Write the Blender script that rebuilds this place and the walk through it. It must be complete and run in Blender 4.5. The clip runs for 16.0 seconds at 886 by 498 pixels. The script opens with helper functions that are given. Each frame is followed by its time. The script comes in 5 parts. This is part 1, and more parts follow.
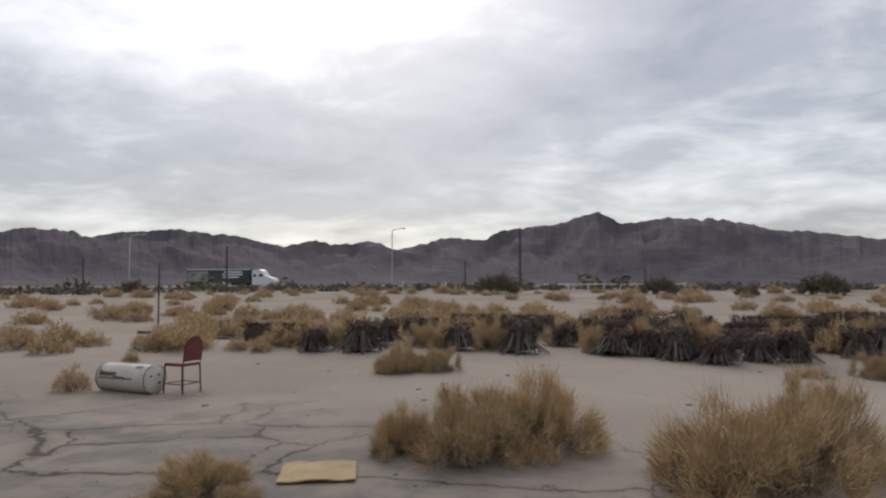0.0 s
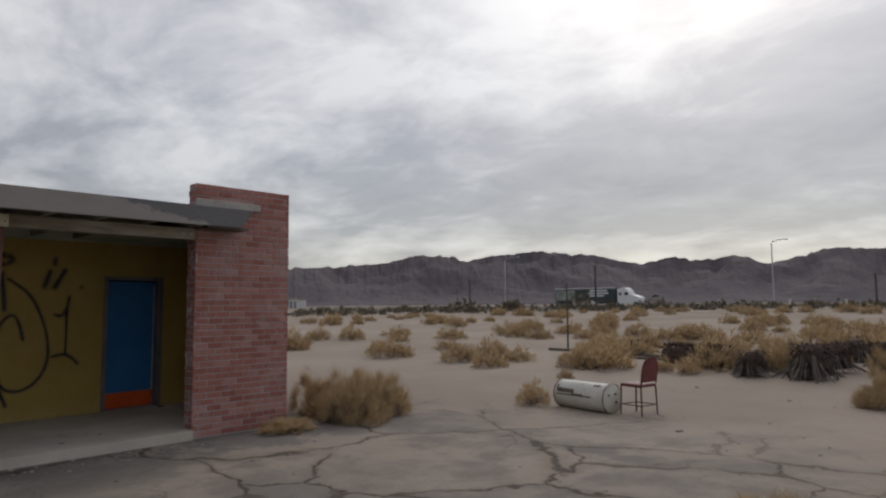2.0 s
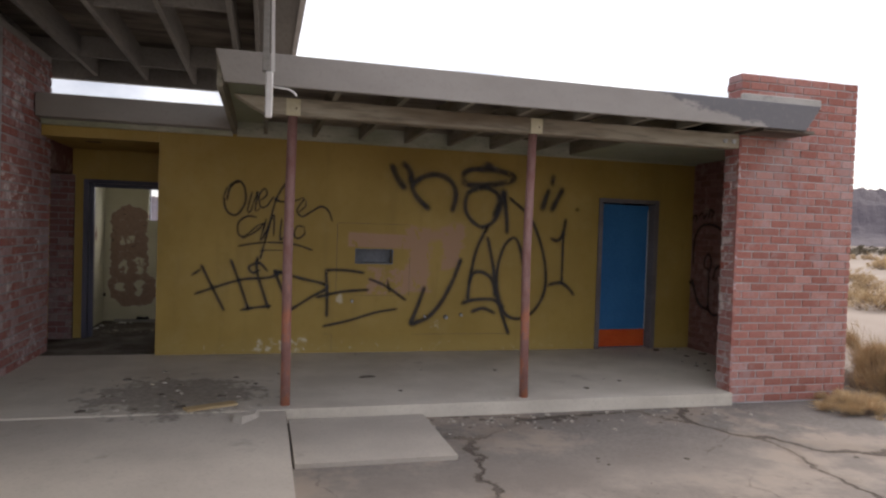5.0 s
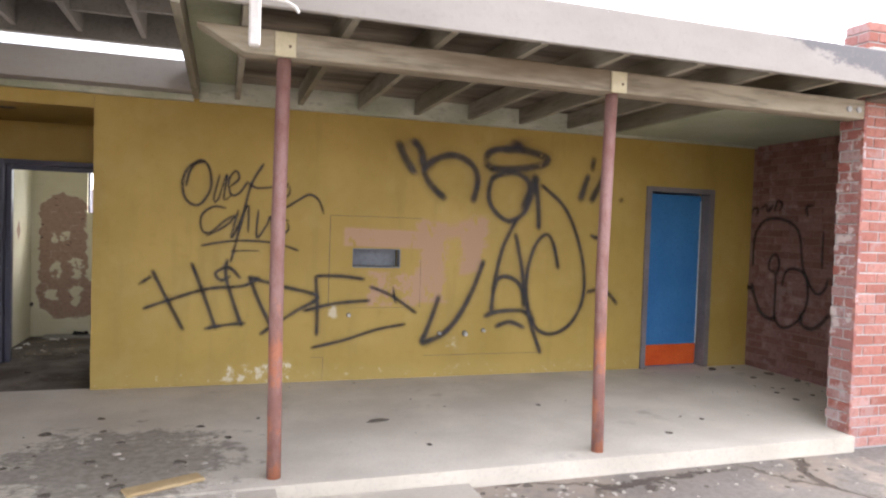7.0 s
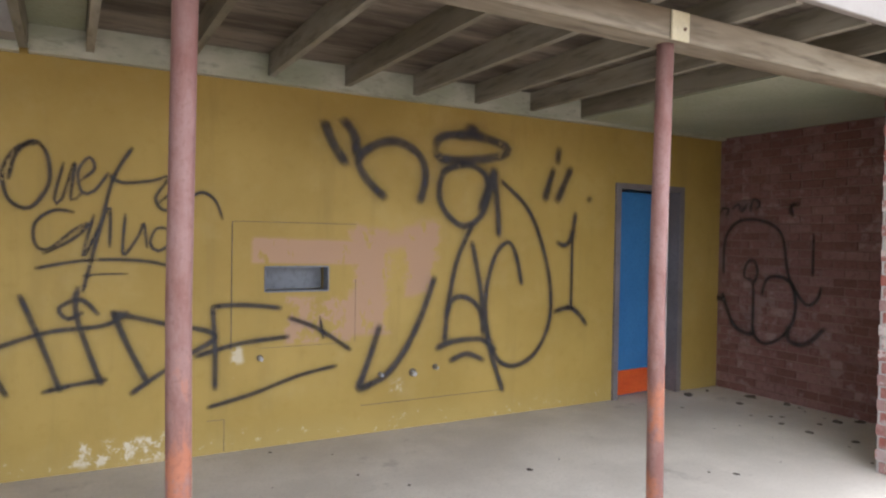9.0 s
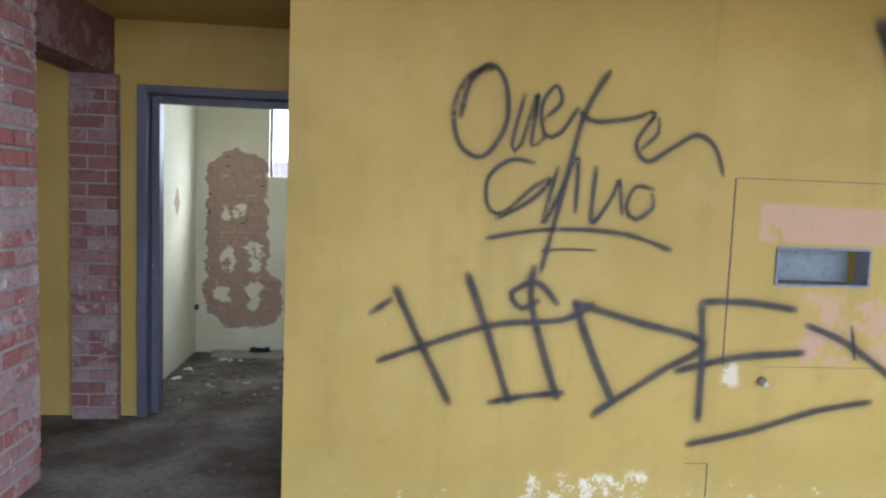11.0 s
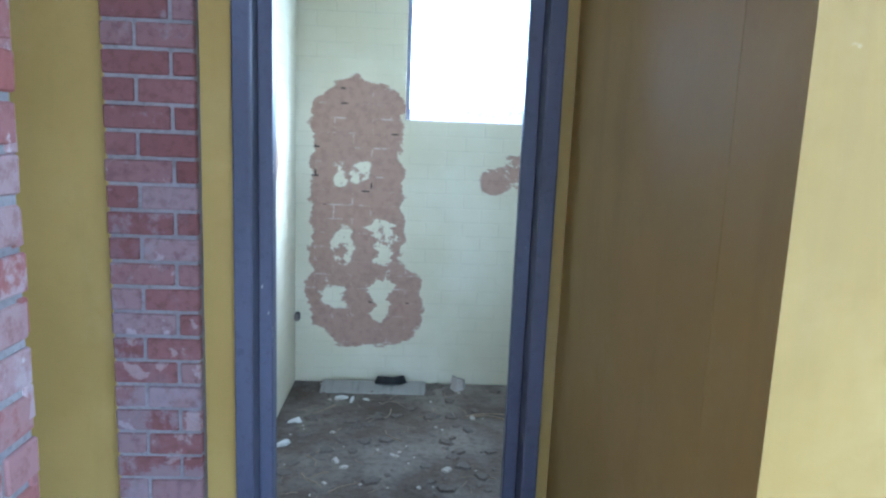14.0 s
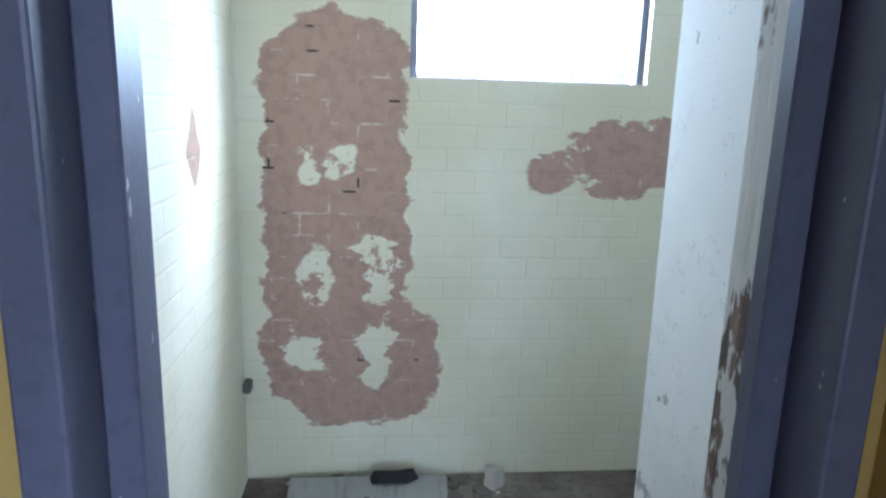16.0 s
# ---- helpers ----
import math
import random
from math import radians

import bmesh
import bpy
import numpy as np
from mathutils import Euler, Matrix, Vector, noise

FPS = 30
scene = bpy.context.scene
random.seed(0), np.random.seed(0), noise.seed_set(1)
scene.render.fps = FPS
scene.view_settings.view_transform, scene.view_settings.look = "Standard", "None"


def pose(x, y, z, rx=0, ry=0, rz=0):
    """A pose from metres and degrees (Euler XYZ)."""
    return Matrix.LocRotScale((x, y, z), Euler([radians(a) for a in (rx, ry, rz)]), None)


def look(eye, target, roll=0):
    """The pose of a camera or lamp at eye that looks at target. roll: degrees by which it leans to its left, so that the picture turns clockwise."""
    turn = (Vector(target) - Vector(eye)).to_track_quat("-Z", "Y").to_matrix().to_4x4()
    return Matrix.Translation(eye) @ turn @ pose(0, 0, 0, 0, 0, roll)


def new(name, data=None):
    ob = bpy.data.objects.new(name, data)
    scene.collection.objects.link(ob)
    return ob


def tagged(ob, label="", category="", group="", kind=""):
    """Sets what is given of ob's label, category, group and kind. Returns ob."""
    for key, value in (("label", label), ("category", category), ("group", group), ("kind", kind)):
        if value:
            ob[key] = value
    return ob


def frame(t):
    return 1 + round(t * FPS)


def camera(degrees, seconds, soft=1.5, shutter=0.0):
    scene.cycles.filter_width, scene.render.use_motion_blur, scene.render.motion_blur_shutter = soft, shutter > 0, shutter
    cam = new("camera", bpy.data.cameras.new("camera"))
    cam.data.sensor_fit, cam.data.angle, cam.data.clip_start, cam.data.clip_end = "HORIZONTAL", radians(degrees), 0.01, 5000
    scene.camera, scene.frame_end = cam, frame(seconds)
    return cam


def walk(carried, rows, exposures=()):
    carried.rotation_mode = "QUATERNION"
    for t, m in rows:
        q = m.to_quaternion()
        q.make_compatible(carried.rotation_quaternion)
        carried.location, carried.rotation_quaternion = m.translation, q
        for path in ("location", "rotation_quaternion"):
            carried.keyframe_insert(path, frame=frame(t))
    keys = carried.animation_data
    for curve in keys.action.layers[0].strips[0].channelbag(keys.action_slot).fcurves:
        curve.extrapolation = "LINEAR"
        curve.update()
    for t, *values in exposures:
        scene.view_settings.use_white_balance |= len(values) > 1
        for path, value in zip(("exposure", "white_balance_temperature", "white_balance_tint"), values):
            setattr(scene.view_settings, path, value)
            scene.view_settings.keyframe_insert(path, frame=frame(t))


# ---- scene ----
cam = camera(66.8, 16.0, 2.3)
PATH = [
    (0, (0.578, -0.011, 1.595), (2.522, 0.448, 1.702), -0.1),
    (0.5, (0.537, 0.343, 1.586), (2.479, 0.807, 1.698), -0.7),
    (1, (0.489, 0.758, 1.59), (2.392, 1.361, 1.701), -1.1),
    (1.5, (0.38, 1.217, 1.587), (2.169, 2.105, 1.685), -1.1),
    (2, (0.302, 1.642, 1.603), (1.759, 3.002, 1.769), -0.4),
    (2.5, (0.24, 1.992, 1.602), (1.53, 3.511, 1.773), -0.5),
    (3, (0.211, 2.423, 1.644), (1.353, 4.061, 1.756), 0.4),
    (3.5, (0.196, 2.847, 1.555), (1.084, 4.637, 1.627), 1.2),
    (4, (0.077, 3.314, 1.554), (0.821, 5.171, 1.584), 0.9),
    (4.5, (-0.02, 3.829, 1.531), (0.589, 5.734, 1.525), 1.5),
    (4.7, (-0.048, 4.008, 1.543), (0.488, 5.934, 1.513), 1.6),
    (6.8, (-0.189, 5.934, 1.522), (0.294, 7.874, 1.437), 2.3),
    (7, (-0.188, 6.12, 1.532), (0.434, 8.02, 1.47), 1.9),
    (7.5, (-0.169, 6.532, 1.566), (1.014, 8.143, 1.508), 2.1),
    (8, (-0.105, 6.949, 1.55), (1.178, 8.483, 1.564), 1.5),
    (8.5, (-0.115, 7.399, 1.583), (1.141, 8.955, 1.557), 1.1),
    (9, (-0.204, 7.855, 1.532), (0.771, 9.601, 1.498), 1.0),
    (9.5, (-0.318, 8.346, 1.522), (0.188, 10.279, 1.435), 2.2),
    (10, (-0.484, 8.797, 1.512), (-0.102, 10.756, 1.4), 2.4),
    (12.5, (-1.441, 10.781, 1.495), (-1.645, 12.752, 1.227), 1.7),
    (13, (-1.597, 11.118, 1.499), (-1.855, 13.08, 1.215), 1.7),
    (13.5, (-1.7, 11.392, 1.415), (-1.71, 13.372, 1.127), 2.3),
    (14, (-1.793, 11.788, 1.499), (-1.698, 13.757, 1.167), 2.3),
    (14.5, (-1.856, 12.152, 1.51), (-1.785, 14.118, 1.146), 2.6),
    (15, (-1.86, 12.509, 1.491), (-1.59, 14.454, 1.108), 2.9),
    (15.5, (-1.855, 12.896, 1.471), (-1.648, 14.849, 1.091), 2.5),
    (16, (-1.956, 13.223, 1.5), (-1.767, 15.167, 1.07), 1.7),
]
EXPOSURES = [(0, -0.92, 6450, 10), (1.0, -0.98, 6500, 10), (1.5, -1.05, 6500, 10), (2.0, -1.22, 6600, 10), (3.0, -1.05, 6600, 10), (3.5, -0.72, 6650, 11), (4.0, -0.3, 6700, 12), (4.5, -0.1, 6750, 13),
             (4.7, 0.0, 6750, 14), (6.8, 1.85, 6650, 13), (7.5, 2.05, 6650, 13), (8.5, 1.8, 6550, 12), (9.0, 1.95, 6450, 11), (10.0, 2.25, 6350, 9),
             (12.3, 2.85, 4480, 3), (13.0, 2.97, 4450, 3), (14.0, 3.4, 4480, 3), (14.8, 3.47, 4450, 3), (16.0, 3.27, 4800, 7)]
walk(cam, [(t, look(eye, target, roll)) for t, eye, target, roll in PATH], EXPOSURES)

# ---- light ----
world = bpy.data.worlds.new("overcast_sky")
scene.world = world
world.use_nodes = True
wn, wl = world.node_tree.nodes, world.node_tree.links
wn.clear()
w_out = wn.new("ShaderNodeOutputWorld")
w_bg = wn.new("ShaderNodeBackground")
w_sky = wn.new("ShaderNodeTexSky")
w_sky.sky_type = 'NISHITA'
w_sky.sun_disc = False
w_sky.sun_elevation = radians(36)
w_sky.sun_rotation = radians(70)
w_tc = wn.new("ShaderNodeTexCoord")
w_sep = wn.new("ShaderNodeSeparateXYZ")
wl.new(w_tc.outputs["Generated"], w_sep.inputs[0])


def wmath(op, a, b=None, c=None):
    n = wn.new("ShaderNodeMath")
    n.operation = op
    for k, v in enumerate((a, b, c)):
        if v is None:
            continue
        if isinstance(v, (int, float)):
            n.inputs[k].default_value = v
        else:
            wl.new(v, n.inputs[k])
    return n.outputs[0]


# clouds lie on a flat layer, so they crowd together towards the horizon
w_up = wmath('ADD', wmath('MAXIMUM', w_sep.outputs[2], 0.0), 0.24)
w_comb = wn.new("ShaderNodeCombineXYZ")
wl.new(wmath('DIVIDE', w_sep.outputs[0], w_up), w_comb.inputs[0])
wl.new(wmath('DIVIDE', w_sep.outputs[1], w_up), w_comb.inputs[1])


def wnoise(scale, detail, rough, distort, loc):
    m = wn.new("ShaderNodeMapping")
    m.inputs["Location"].default_value = loc
    m.inputs["Rotation"].default_value = (0, 0, radians(25))
    m.inputs["Scale"].default_value = (1.0, 0.75, 1.0)
    wl.new(w_comb.outputs[0], m.inputs[0])
    n = wn.new("ShaderNodeTexNoise")
    n.inputs["Scale"].default_value = scale
    n.inputs["Detail"].default_value = detail
    n.inputs["Roughness"].default_value = rough
    n.inputs["Distortion"].default_value = distort
    wl.new(m.outputs[0], n.inputs["Vector"])
    return n.outputs[0]


w_mix = wmath('ADD', wmath('MULTIPLY', wnoise(0.62, 6, 0.55, 0.5, (3.1, 1.2, 0)), 0.66),
              wmath('MULTIPLY', wnoise(3.4, 5, 0.6, 0.3, (0.3, 5.2, 0)), 0.34))
w_ramp = wn.new("ShaderNodeValToRGB")
wl.new(w_mix, w_ramp.inputs[0])
w_ramp.color_ramp.elements[0].position = 0.36
w_ramp.color_ramp.elements[0].color = (0.44, 0.44, 0.49, 1)
w_ramp.color_ramp.elements[1].position = 0.60
w_ramp.color_ramp.elements[1].color = (1.4, 1.39, 1.39, 1)
w_mid = w_ramp.color_ramp.elements.new(0.48)
w_mid.color = (0.70, 0.70, 0.74, 1)
# the veiled sun brightens the cloud round it
SUN_WAY = Vector((math.cos(radians(20)) * math.cos(radians(36)), math.sin(radians(20)) * math.cos(radians(36)), math.sin(radians(36))))
w_dot = wn.new("ShaderNodeVectorMath")
w_dot.operation = 'DOT_PRODUCT'
wl.new(w_tc.outputs["Generated"], w_dot.inputs[0])
w_dot.inputs[1].default_value = SUN_WAY
w_glow = wmath('MULTIPLY', wmath('POWER', wmath('MAXIMUM', w_dot.outputs["Value"], 0.0), 16.0), 0.72)
w_lit = wn.new("ShaderNodeMix")
w_lit.data_type = 'RGBA'
w_lit.blend_type = 'ADD'
wl.new(w_glow, w_lit.inputs[0])
wl.new(w_ramp.outputs[0], w_lit.inputs[6])
w_lit.inputs[7].default_value = (1.0, 0.98, 0.95, 1)
w_skymul = wn.new("ShaderNodeMix")
w_skymul.data_type = 'RGBA'
w_skymul.blend_type = 'MIX'
w_skymul.inputs[0].default_value = 0.05
wl.new(w_lit.outputs[2], w_skymul.inputs[6])
wl.new(w_sky.outputs[0], w_skymul.inputs[7])
wl.new(w_skymul.outputs[2], w_bg.inputs[0])
# an overcast dome is brighter overhead than near the horizon
wl.new(wmath('ADD', wmath('MULTIPLY', wmath('MAXIMUM', w_sep.outputs[2], 0.0), 0.62), 0.86), w_bg.inputs[1])
wl.new(w_bg.outputs[0], w_out.inputs[0])

sun = new("sun", bpy.data.lights.new("sun", 'SUN'))
sun.data.energy = 1.7
sun.data.angle = radians(32)
sun.data.color = (1.0, 0.95, 0.88)
sun.matrix_world = look(SUN_WAY * 30, (0, 0, 0))

# daylight through the small room's window
sky_in = new("window_daylight", bpy.data.lights.new("window_daylight", 'AREA'))
sky_in.data.shape = 'RECTANGLE'
sky_in.data.size, sky_in.data.size_y = 0.8, 0.7
sky_in.data.energy = 4.4
sky_in.data.color = (0.93, 0.97, 1.0)
sky_in.matrix_world = look((-1.41, 15.88, 1.97), (-1.41, 14.8, 1.55))

# ---- materials ----
class Mat:
    """A small builder for procedural surfaces in world-size object space."""

    def __init__(self, name, rough=0.8, metal=0.0, spec=0.3):
        self.m = bpy.data.materials.new(name)
        self.m.use_nodes = True
        self.n, self.l = self.m.node_tree.nodes, self.m.node_tree.links
        self.b = self.n["Principled BSDF"]
        self.b.inputs["Roughness"].default_value = rough
        self.b.inputs["Metallic"].default_value = metal
        self.b.inputs["Specular IOR Level"].default_value = spec
        self.tc = self.n.new("ShaderNodeTexCoord").outputs["Object"]

    def put(self, node, key, v):
        if isinstance(v, (int, float)):
            node.inputs[key].default_value = v
        elif isinstance(v, tuple):
            node.inputs[key].default_value = (*v, 1) if len(v) == 3 and node.inputs[key].type == 'RGBA' else v
        else:
            self.l.new(v, node.inputs[key])

    def noise(self, scale, detail=4, rough=0.55, stretch=(1, 1, 1), distort=0.0):
        mp = self.n.new("ShaderNodeMapping")
        mp.inputs["Scale"].default_value = stretch
        self.l.new(self.tc, mp.inputs[0])
        t = self.n.new("ShaderNodeTexNoise")
        t.inputs["Scale"].default_value = scale
        t.inputs["Detail"].default_value = detail
        t.inputs["Roughness"].default_value = rough
        t.inputs["Distortion"].default_value = distort
        self.l.new(mp.outputs[0], t.inputs["Vector"])
        return t.outputs[0]

    def math(self, op, a, b=0.0, clamp=False):
        t = self.n.new("ShaderNodeMath")
        t.operation = op
        t.use_clamp = clamp
        self.put(t, 0, a)
        self.put(t, 1, b)
        return t.outputs[0]

    def step(self, v, lo, hi):
        t = self.n.new("ShaderNodeMapRange")
        t.interpolation_type = 'SMOOTHSTEP'
        self.put(t, 0, v)
        self.put(t, 1, lo)
        self.put(t, 2, hi)
        return t.outputs[0]

    def mix(self, f, a, b, mode='MIX'):
        t = self.n.new("ShaderNodeMix")
        t.data_type = 'RGBA'
        t.blend_type = mode
        self.put(t, 0, f)
        self.put(t, 6, a)
        self.put(t, 7, b)
        return t.outputs[2]

    def xyz(self):
        t = self.n.new("ShaderNodeSeparateXYZ")
        self.l.new(self.tc, t.inputs[0])
        return t.outputs

    def random(self):
        return self.n.new("ShaderNodeObjectInfo").outputs["Random"]

    def island(self):
        return self.n.new("ShaderNodeNewGeometry").outputs["Random Per Island"]

    def colour(self, c):
        self.put(self.b, "Base Color", c)
        return self

    def bump(self, h, strength=0.3, dist=0.01):
        t = self.n.new("ShaderNodeBump")
        t.inputs["Strength"].default_value = strength
        t.inputs["Distance"].default_value = dist
        self.l.new(h, t.inputs["Height"])
        self.l.new(t.outputs[0], self.b.inputs["Normal"])
        return self


def worn(name, c1, c2, scale, fine=40, rough=0.8, metal=0.0, stretch=(1, 1, 1), bump=0.25, dark=0.55, dist=0.006):
    """Two-scale surface: broad stains from c1 to c2, with fine grain and relief."""
    k = Mat(name, rough, metal)
    big = k.step(k.noise(scale, 5, 0.6, stretch), 0.35, 0.68)
    fin = k.noise(fine, 4, 0.6, stretch)
    col = k.mix(big, c1, c2)
    col = k.mix(k.math('MULTIPLY', k.step(fin, 0.45, 0.75), 0.5), col, tuple(c * dark for c in c1))
    k.colour(col)
    k.bump(k.math('ADD', fin, k.math('MULTIPLY', big, 0.5)), bump, dist)
    return k.m


# sand, with pebbles and a cracked old paving round the building
k = Mat("sand_ground", 0.95, spec=0.15)
px, py, pz = k.xyz()
n_big = k.noise(0.12, 6, 0.6)
n_mid = k.noise(1.1, 6, 0.65)
n_fine = k.noise(28, 4, 0.7)
sand = k.mix(k.step(n_big, 0.35, 0.65), (0.30, 0.247, 0.203), (0.37, 0.31, 0.256))
sand = k.mix(k.math('MULTIPLY', k.step(n_mid, 0.5, 0.75), 0.45), sand, (0.28, 0.225, 0.175))
pave = k.mix(k.step(n_mid, 0.35, 0.65), (0.22, 0.19, 0.165), (0.32, 0.28, 0.24))
pave = k.mix(k.math('MULTIPLY', k.step(n_fine, 0.52, 0.7), 0.35), pave, (0.13, 0.112, 0.098))
lim = k.math('ADD', k.math('ADD', k.math('MULTIPLY', px, 0.8), k.math('MULTIPLY', k.math('ABSOLUTE', k.math('ADD', py, -7.0)), 0.35)), k.math('MULTIPLY', n_mid, 5.0))
paved = k.math('SUBTRACT', 1.0, k.step(lim, 8.5, 12.5))
# crack network
wob = k.n.new("ShaderNodeVectorMath")
wob.operation = 'MULTIPLY_ADD'
nz = k.n.new("ShaderNodeTexNoise")
nz.inputs["Scale"].default_value = 1.3
nz.inputs["Detail"].default_value = 9
nz.inputs["Roughness"].default_value = 0.62
k.l.new(k.tc, nz.inputs["Vector"])
k.l.new(nz.outputs["Color"], wob.inputs[0])
wob.inputs[1].default_value = (0.9, 0.9, 0)
k.l.new(k.tc, wob.inputs[2])


def cracks(scale, w):
    v = k.n.new("ShaderNodeTexVoronoi")
    v.feature = 'DISTANCE_TO_EDGE'
    v.inputs["Scale"].default_value = scale
    fl = k.n.new("ShaderNodeVectorMath")
    fl.operation = 'MULTIPLY'
    fl.inputs[1].default_value = (1, 1, 0)
    k.l.new(wob.outputs[0], fl.inputs[0])
    k.l.new(fl.outputs[0], v.inputs["Vector"])
    ragged = k.math('MULTIPLY', v.outputs["Distance"], k.math('ADD', 0.25, k.math('MULTIPLY', k.noise(5.5, 5, 0.7), 1.5)))
    return k.math('SUBTRACT', 1.0, k.step(ragged, w * 0.3, w))


crk = k.math('MULTIPLY', cracks(0.46, 0.014), k.step(k.noise(0.8, 3), 0.32, 0.46))
crk2 = k.math('MULTIPLY', cracks(1.0, 0.008), k.step(k.noise(0.45, 3), 0.52, 0.66))
crk = k.math('MULTIPLY', k.math('MAXIMUM', crk, crk2), paved)
cell = k.n.new("ShaderNodeTexVoronoi")
cell.inputs["Scale"].default_value = 0.46
flat_ = k.n.new("ShaderNodeVectorMath")
flat_.operation = 'MULTIPLY'
flat_.inputs[1].default_value = (1, 1, 0)
k.l.new(wob.outputs[0], flat_.inputs[0])
k.l.new(flat_.outputs[0], cell.inputs["Vector"])
tone = k.n.new("ShaderNodeSeparateColor")
k.l.new(cell.outputs["Color"], tone.inputs[0])
pave = k.mix(k.math('MULTIPLY', k.step(tone.outputs[0], 0.1, 0.9), 0.55), pave, (0.17, 0.155, 0.142))
old_tar = k.math('MULTIPLY', k.step(k.math('ADD', py, n_mid), 8.4, 9.9), k.math('SUBTRACT', 1.0, k.step(k.math('ADD', px, n_mid), 5.6, 7.2)))
pave = k.mix(k.math('MULTIPLY', old_tar, 0.6), pave, k.mix(k.step(n_fine, 0.4, 0.65), (0.13, 0.122, 0.115), (0.21, 0.196, 0.182)))
drift = k.step(k.noise(0.55, 6, 0.65), 0.50, 0.60)
pave = k.mix(k.math('MULTIPLY', drift, 0.75), pave, sand)
col = k.mix(paved, sand, pave)
halo = k.math('MULTIPLY', k.math('MULTIPLY', cracks(0.46, 0.06), k.step(n_mid, 0.35, 0.6)), k.math('MULTIPLY', paved, 0.5))
col = k.mix(halo, col, (0.20, 0.165, 0.135))
col = k.mix(k.math('MULTIPLY', crk, 0.85), col, (0.085, 0.068, 0.056))
peb = k.step(k.noise(9, 3, 0.5), 0.68, 0.76)
col = k.mix(k.math('MULTIPLY', peb, 0.6), col, (0.17, 0.135, 0.11))
# scrub tint far away
far = k.step(px, 30.0, 120.0)
scr = k.math('MULTIPLY', k.step(k.noise(0.09, 6, 0.7), 0.44, 0.56), far)
col = k.mix(k.math('MULTIPLY', scr, 0.85), col, (0.16, 0.125, 0.085))
k.colour(col)
k.bump(k.math('SUBTRACT', k.math('ADD', k.math('MULTIPLY', n_mid, 0.6), k.math('MULTIPLY', n_fine, 0.12)), k.math('MULTIPLY', crk, 1.2)), 0.6, 0.04)
M_ground = k.m

# yellow painted block wall with pink primer and peeling at the foot
k = Mat("yellow_wall_paint", 0.6, spec=0.35)
px, py, pz = k.xyz()
n1 = k.noise(0.8, 5)
n2 = k.noise(14, 5, 0.65)
n3 = k.noise(3.2, 6, 0.7)
yel = k.mix(k.step(n1, 0.3, 0.7), (0.335, 0.225, 0.054), (0.415, 0.288, 0.08))
yel = k.mix(k.math('MULTIPLY', k.step(n2, 0.5, 0.8), 0.35), yel, (0.30, 0.195, 0.042))


def patch(x0, x1, z0, z1, soft, warp):
    ax_ = k.math('ADD', px, k.math('MULTIPLY', k.math('SUBTRACT', n3, 0.5), warp))
    az_ = k.math('ADD', pz, k.math('MULTIPLY', k.math('SUBTRACT', n1, 0.5), warp))
    f = k.math('MULTIPLY', k.step(ax_, x0 - soft, x0 + soft), k.math('SUBTRACT', 1.0, k.step(ax_, x1 - soft, x1 + soft)))
    f = k.math('MULTIPLY', f, k.step(az_, z0 - soft, z0 + soft))
    return k.math('MULTIPLY', f, k.math('SUBTRACT', 1.0, k.step(az_, z1 - soft, z1 + soft)))


run = k.noise(5, 5, 0.65, (1, 1, 0.12))
yel = k.mix(k.math('MULTIPLY', k.step(run, 0.52, 0.72), 0.32), yel, (0.26, 0.18, 0.055))
dust = k.noise(1.7, 6, 0.7)
yel = k.mix(k.math('MULTIPLY', k.step(dust, 0.5, 0.7), 0.3), yel, (0.44, 0.33, 0.13))
facing = k.math('LESS_THAN', py, 12.69)
pink = k.math('MAXIMUM', patch(0.93, 1.78, 1.32, 1.50, 0.015, 0.1), patch(1.68, 2.02, 0.80, 1.66, 0.03, 0.45))
pink = k.math('MAXIMUM', pink, patch(2.14, 2.42, 1.12, 1.66, 0.03, 0.45))
pink = k.math('MAXIMUM', pink, patch(1.66, 2.40, 1.52, 1.64, 0.05, 0.5))
pink = k.math('MAXIMUM', pink, k.math('MULTIPLY', patch(1.2, 1.72, 0.76, 1.08, 0.02, 0.4), k.step(n3, 0.48, 0.54)))
streak = k.step(k.noise(9, 5, 0.65, (1, 1, 0.45)), 0.34, 0.44)
pink = k.math('MULTIPLY', k.math('MULTIPLY', pink, facing), streak)
yel = k.mix(k.math('MULTIPLY', pink, 0.82), yel, (0.42, 0.255, 0.185))
pn = k.noise(13, 6, 0.75)
peel = k.math('MULTIPLY', patch(-0.2, 0.5, 0.03, 0.19, 0.03, 0.35), k.math('MULTIPLY', k.step(pn, 0.50, 0.60), 0.75))
foot = k.math('MULTIPLY', patch(-1.3, 4.3, -0.05, 0.12, 0.05, 0.3), k.step(pn, 0.60, 0.66))
peel = k.math('MAXIMUM', peel, k.math('MULTIPLY', foot, 0.4))
peel = k.math('MAXIMUM', peel, k.math('MULTIPLY', patch(0.80, 0.88, 0.62, 0.74, 0.02, 0.1), k.math('MULTIPLY', k.step(pn, 0.42, 0.5), 0.5)))
peel = k.math('MAXIMUM', peel, k.math('MULTIPLY', patch(2.02, 2.14, 0.28, 0.40, 0.02, 0.1), k.math('MULTIPLY', k.step(pn, 0.5, 0.56), 0.4)))
yel = k.mix(k.math('MULTIPLY', peel, facing), yel, (0.74, 0.72, 0.66))
low = k.math('SUBTRACT', 1.0, k.step(k.math('ADD', pz, k.math('MULTIPLY', n3, 0.3)), 0.12, 0.42))
yel = k.mix(k.math('MULTIPLY', low, 0.35), yel, (0.43, 0.335, 0.13))
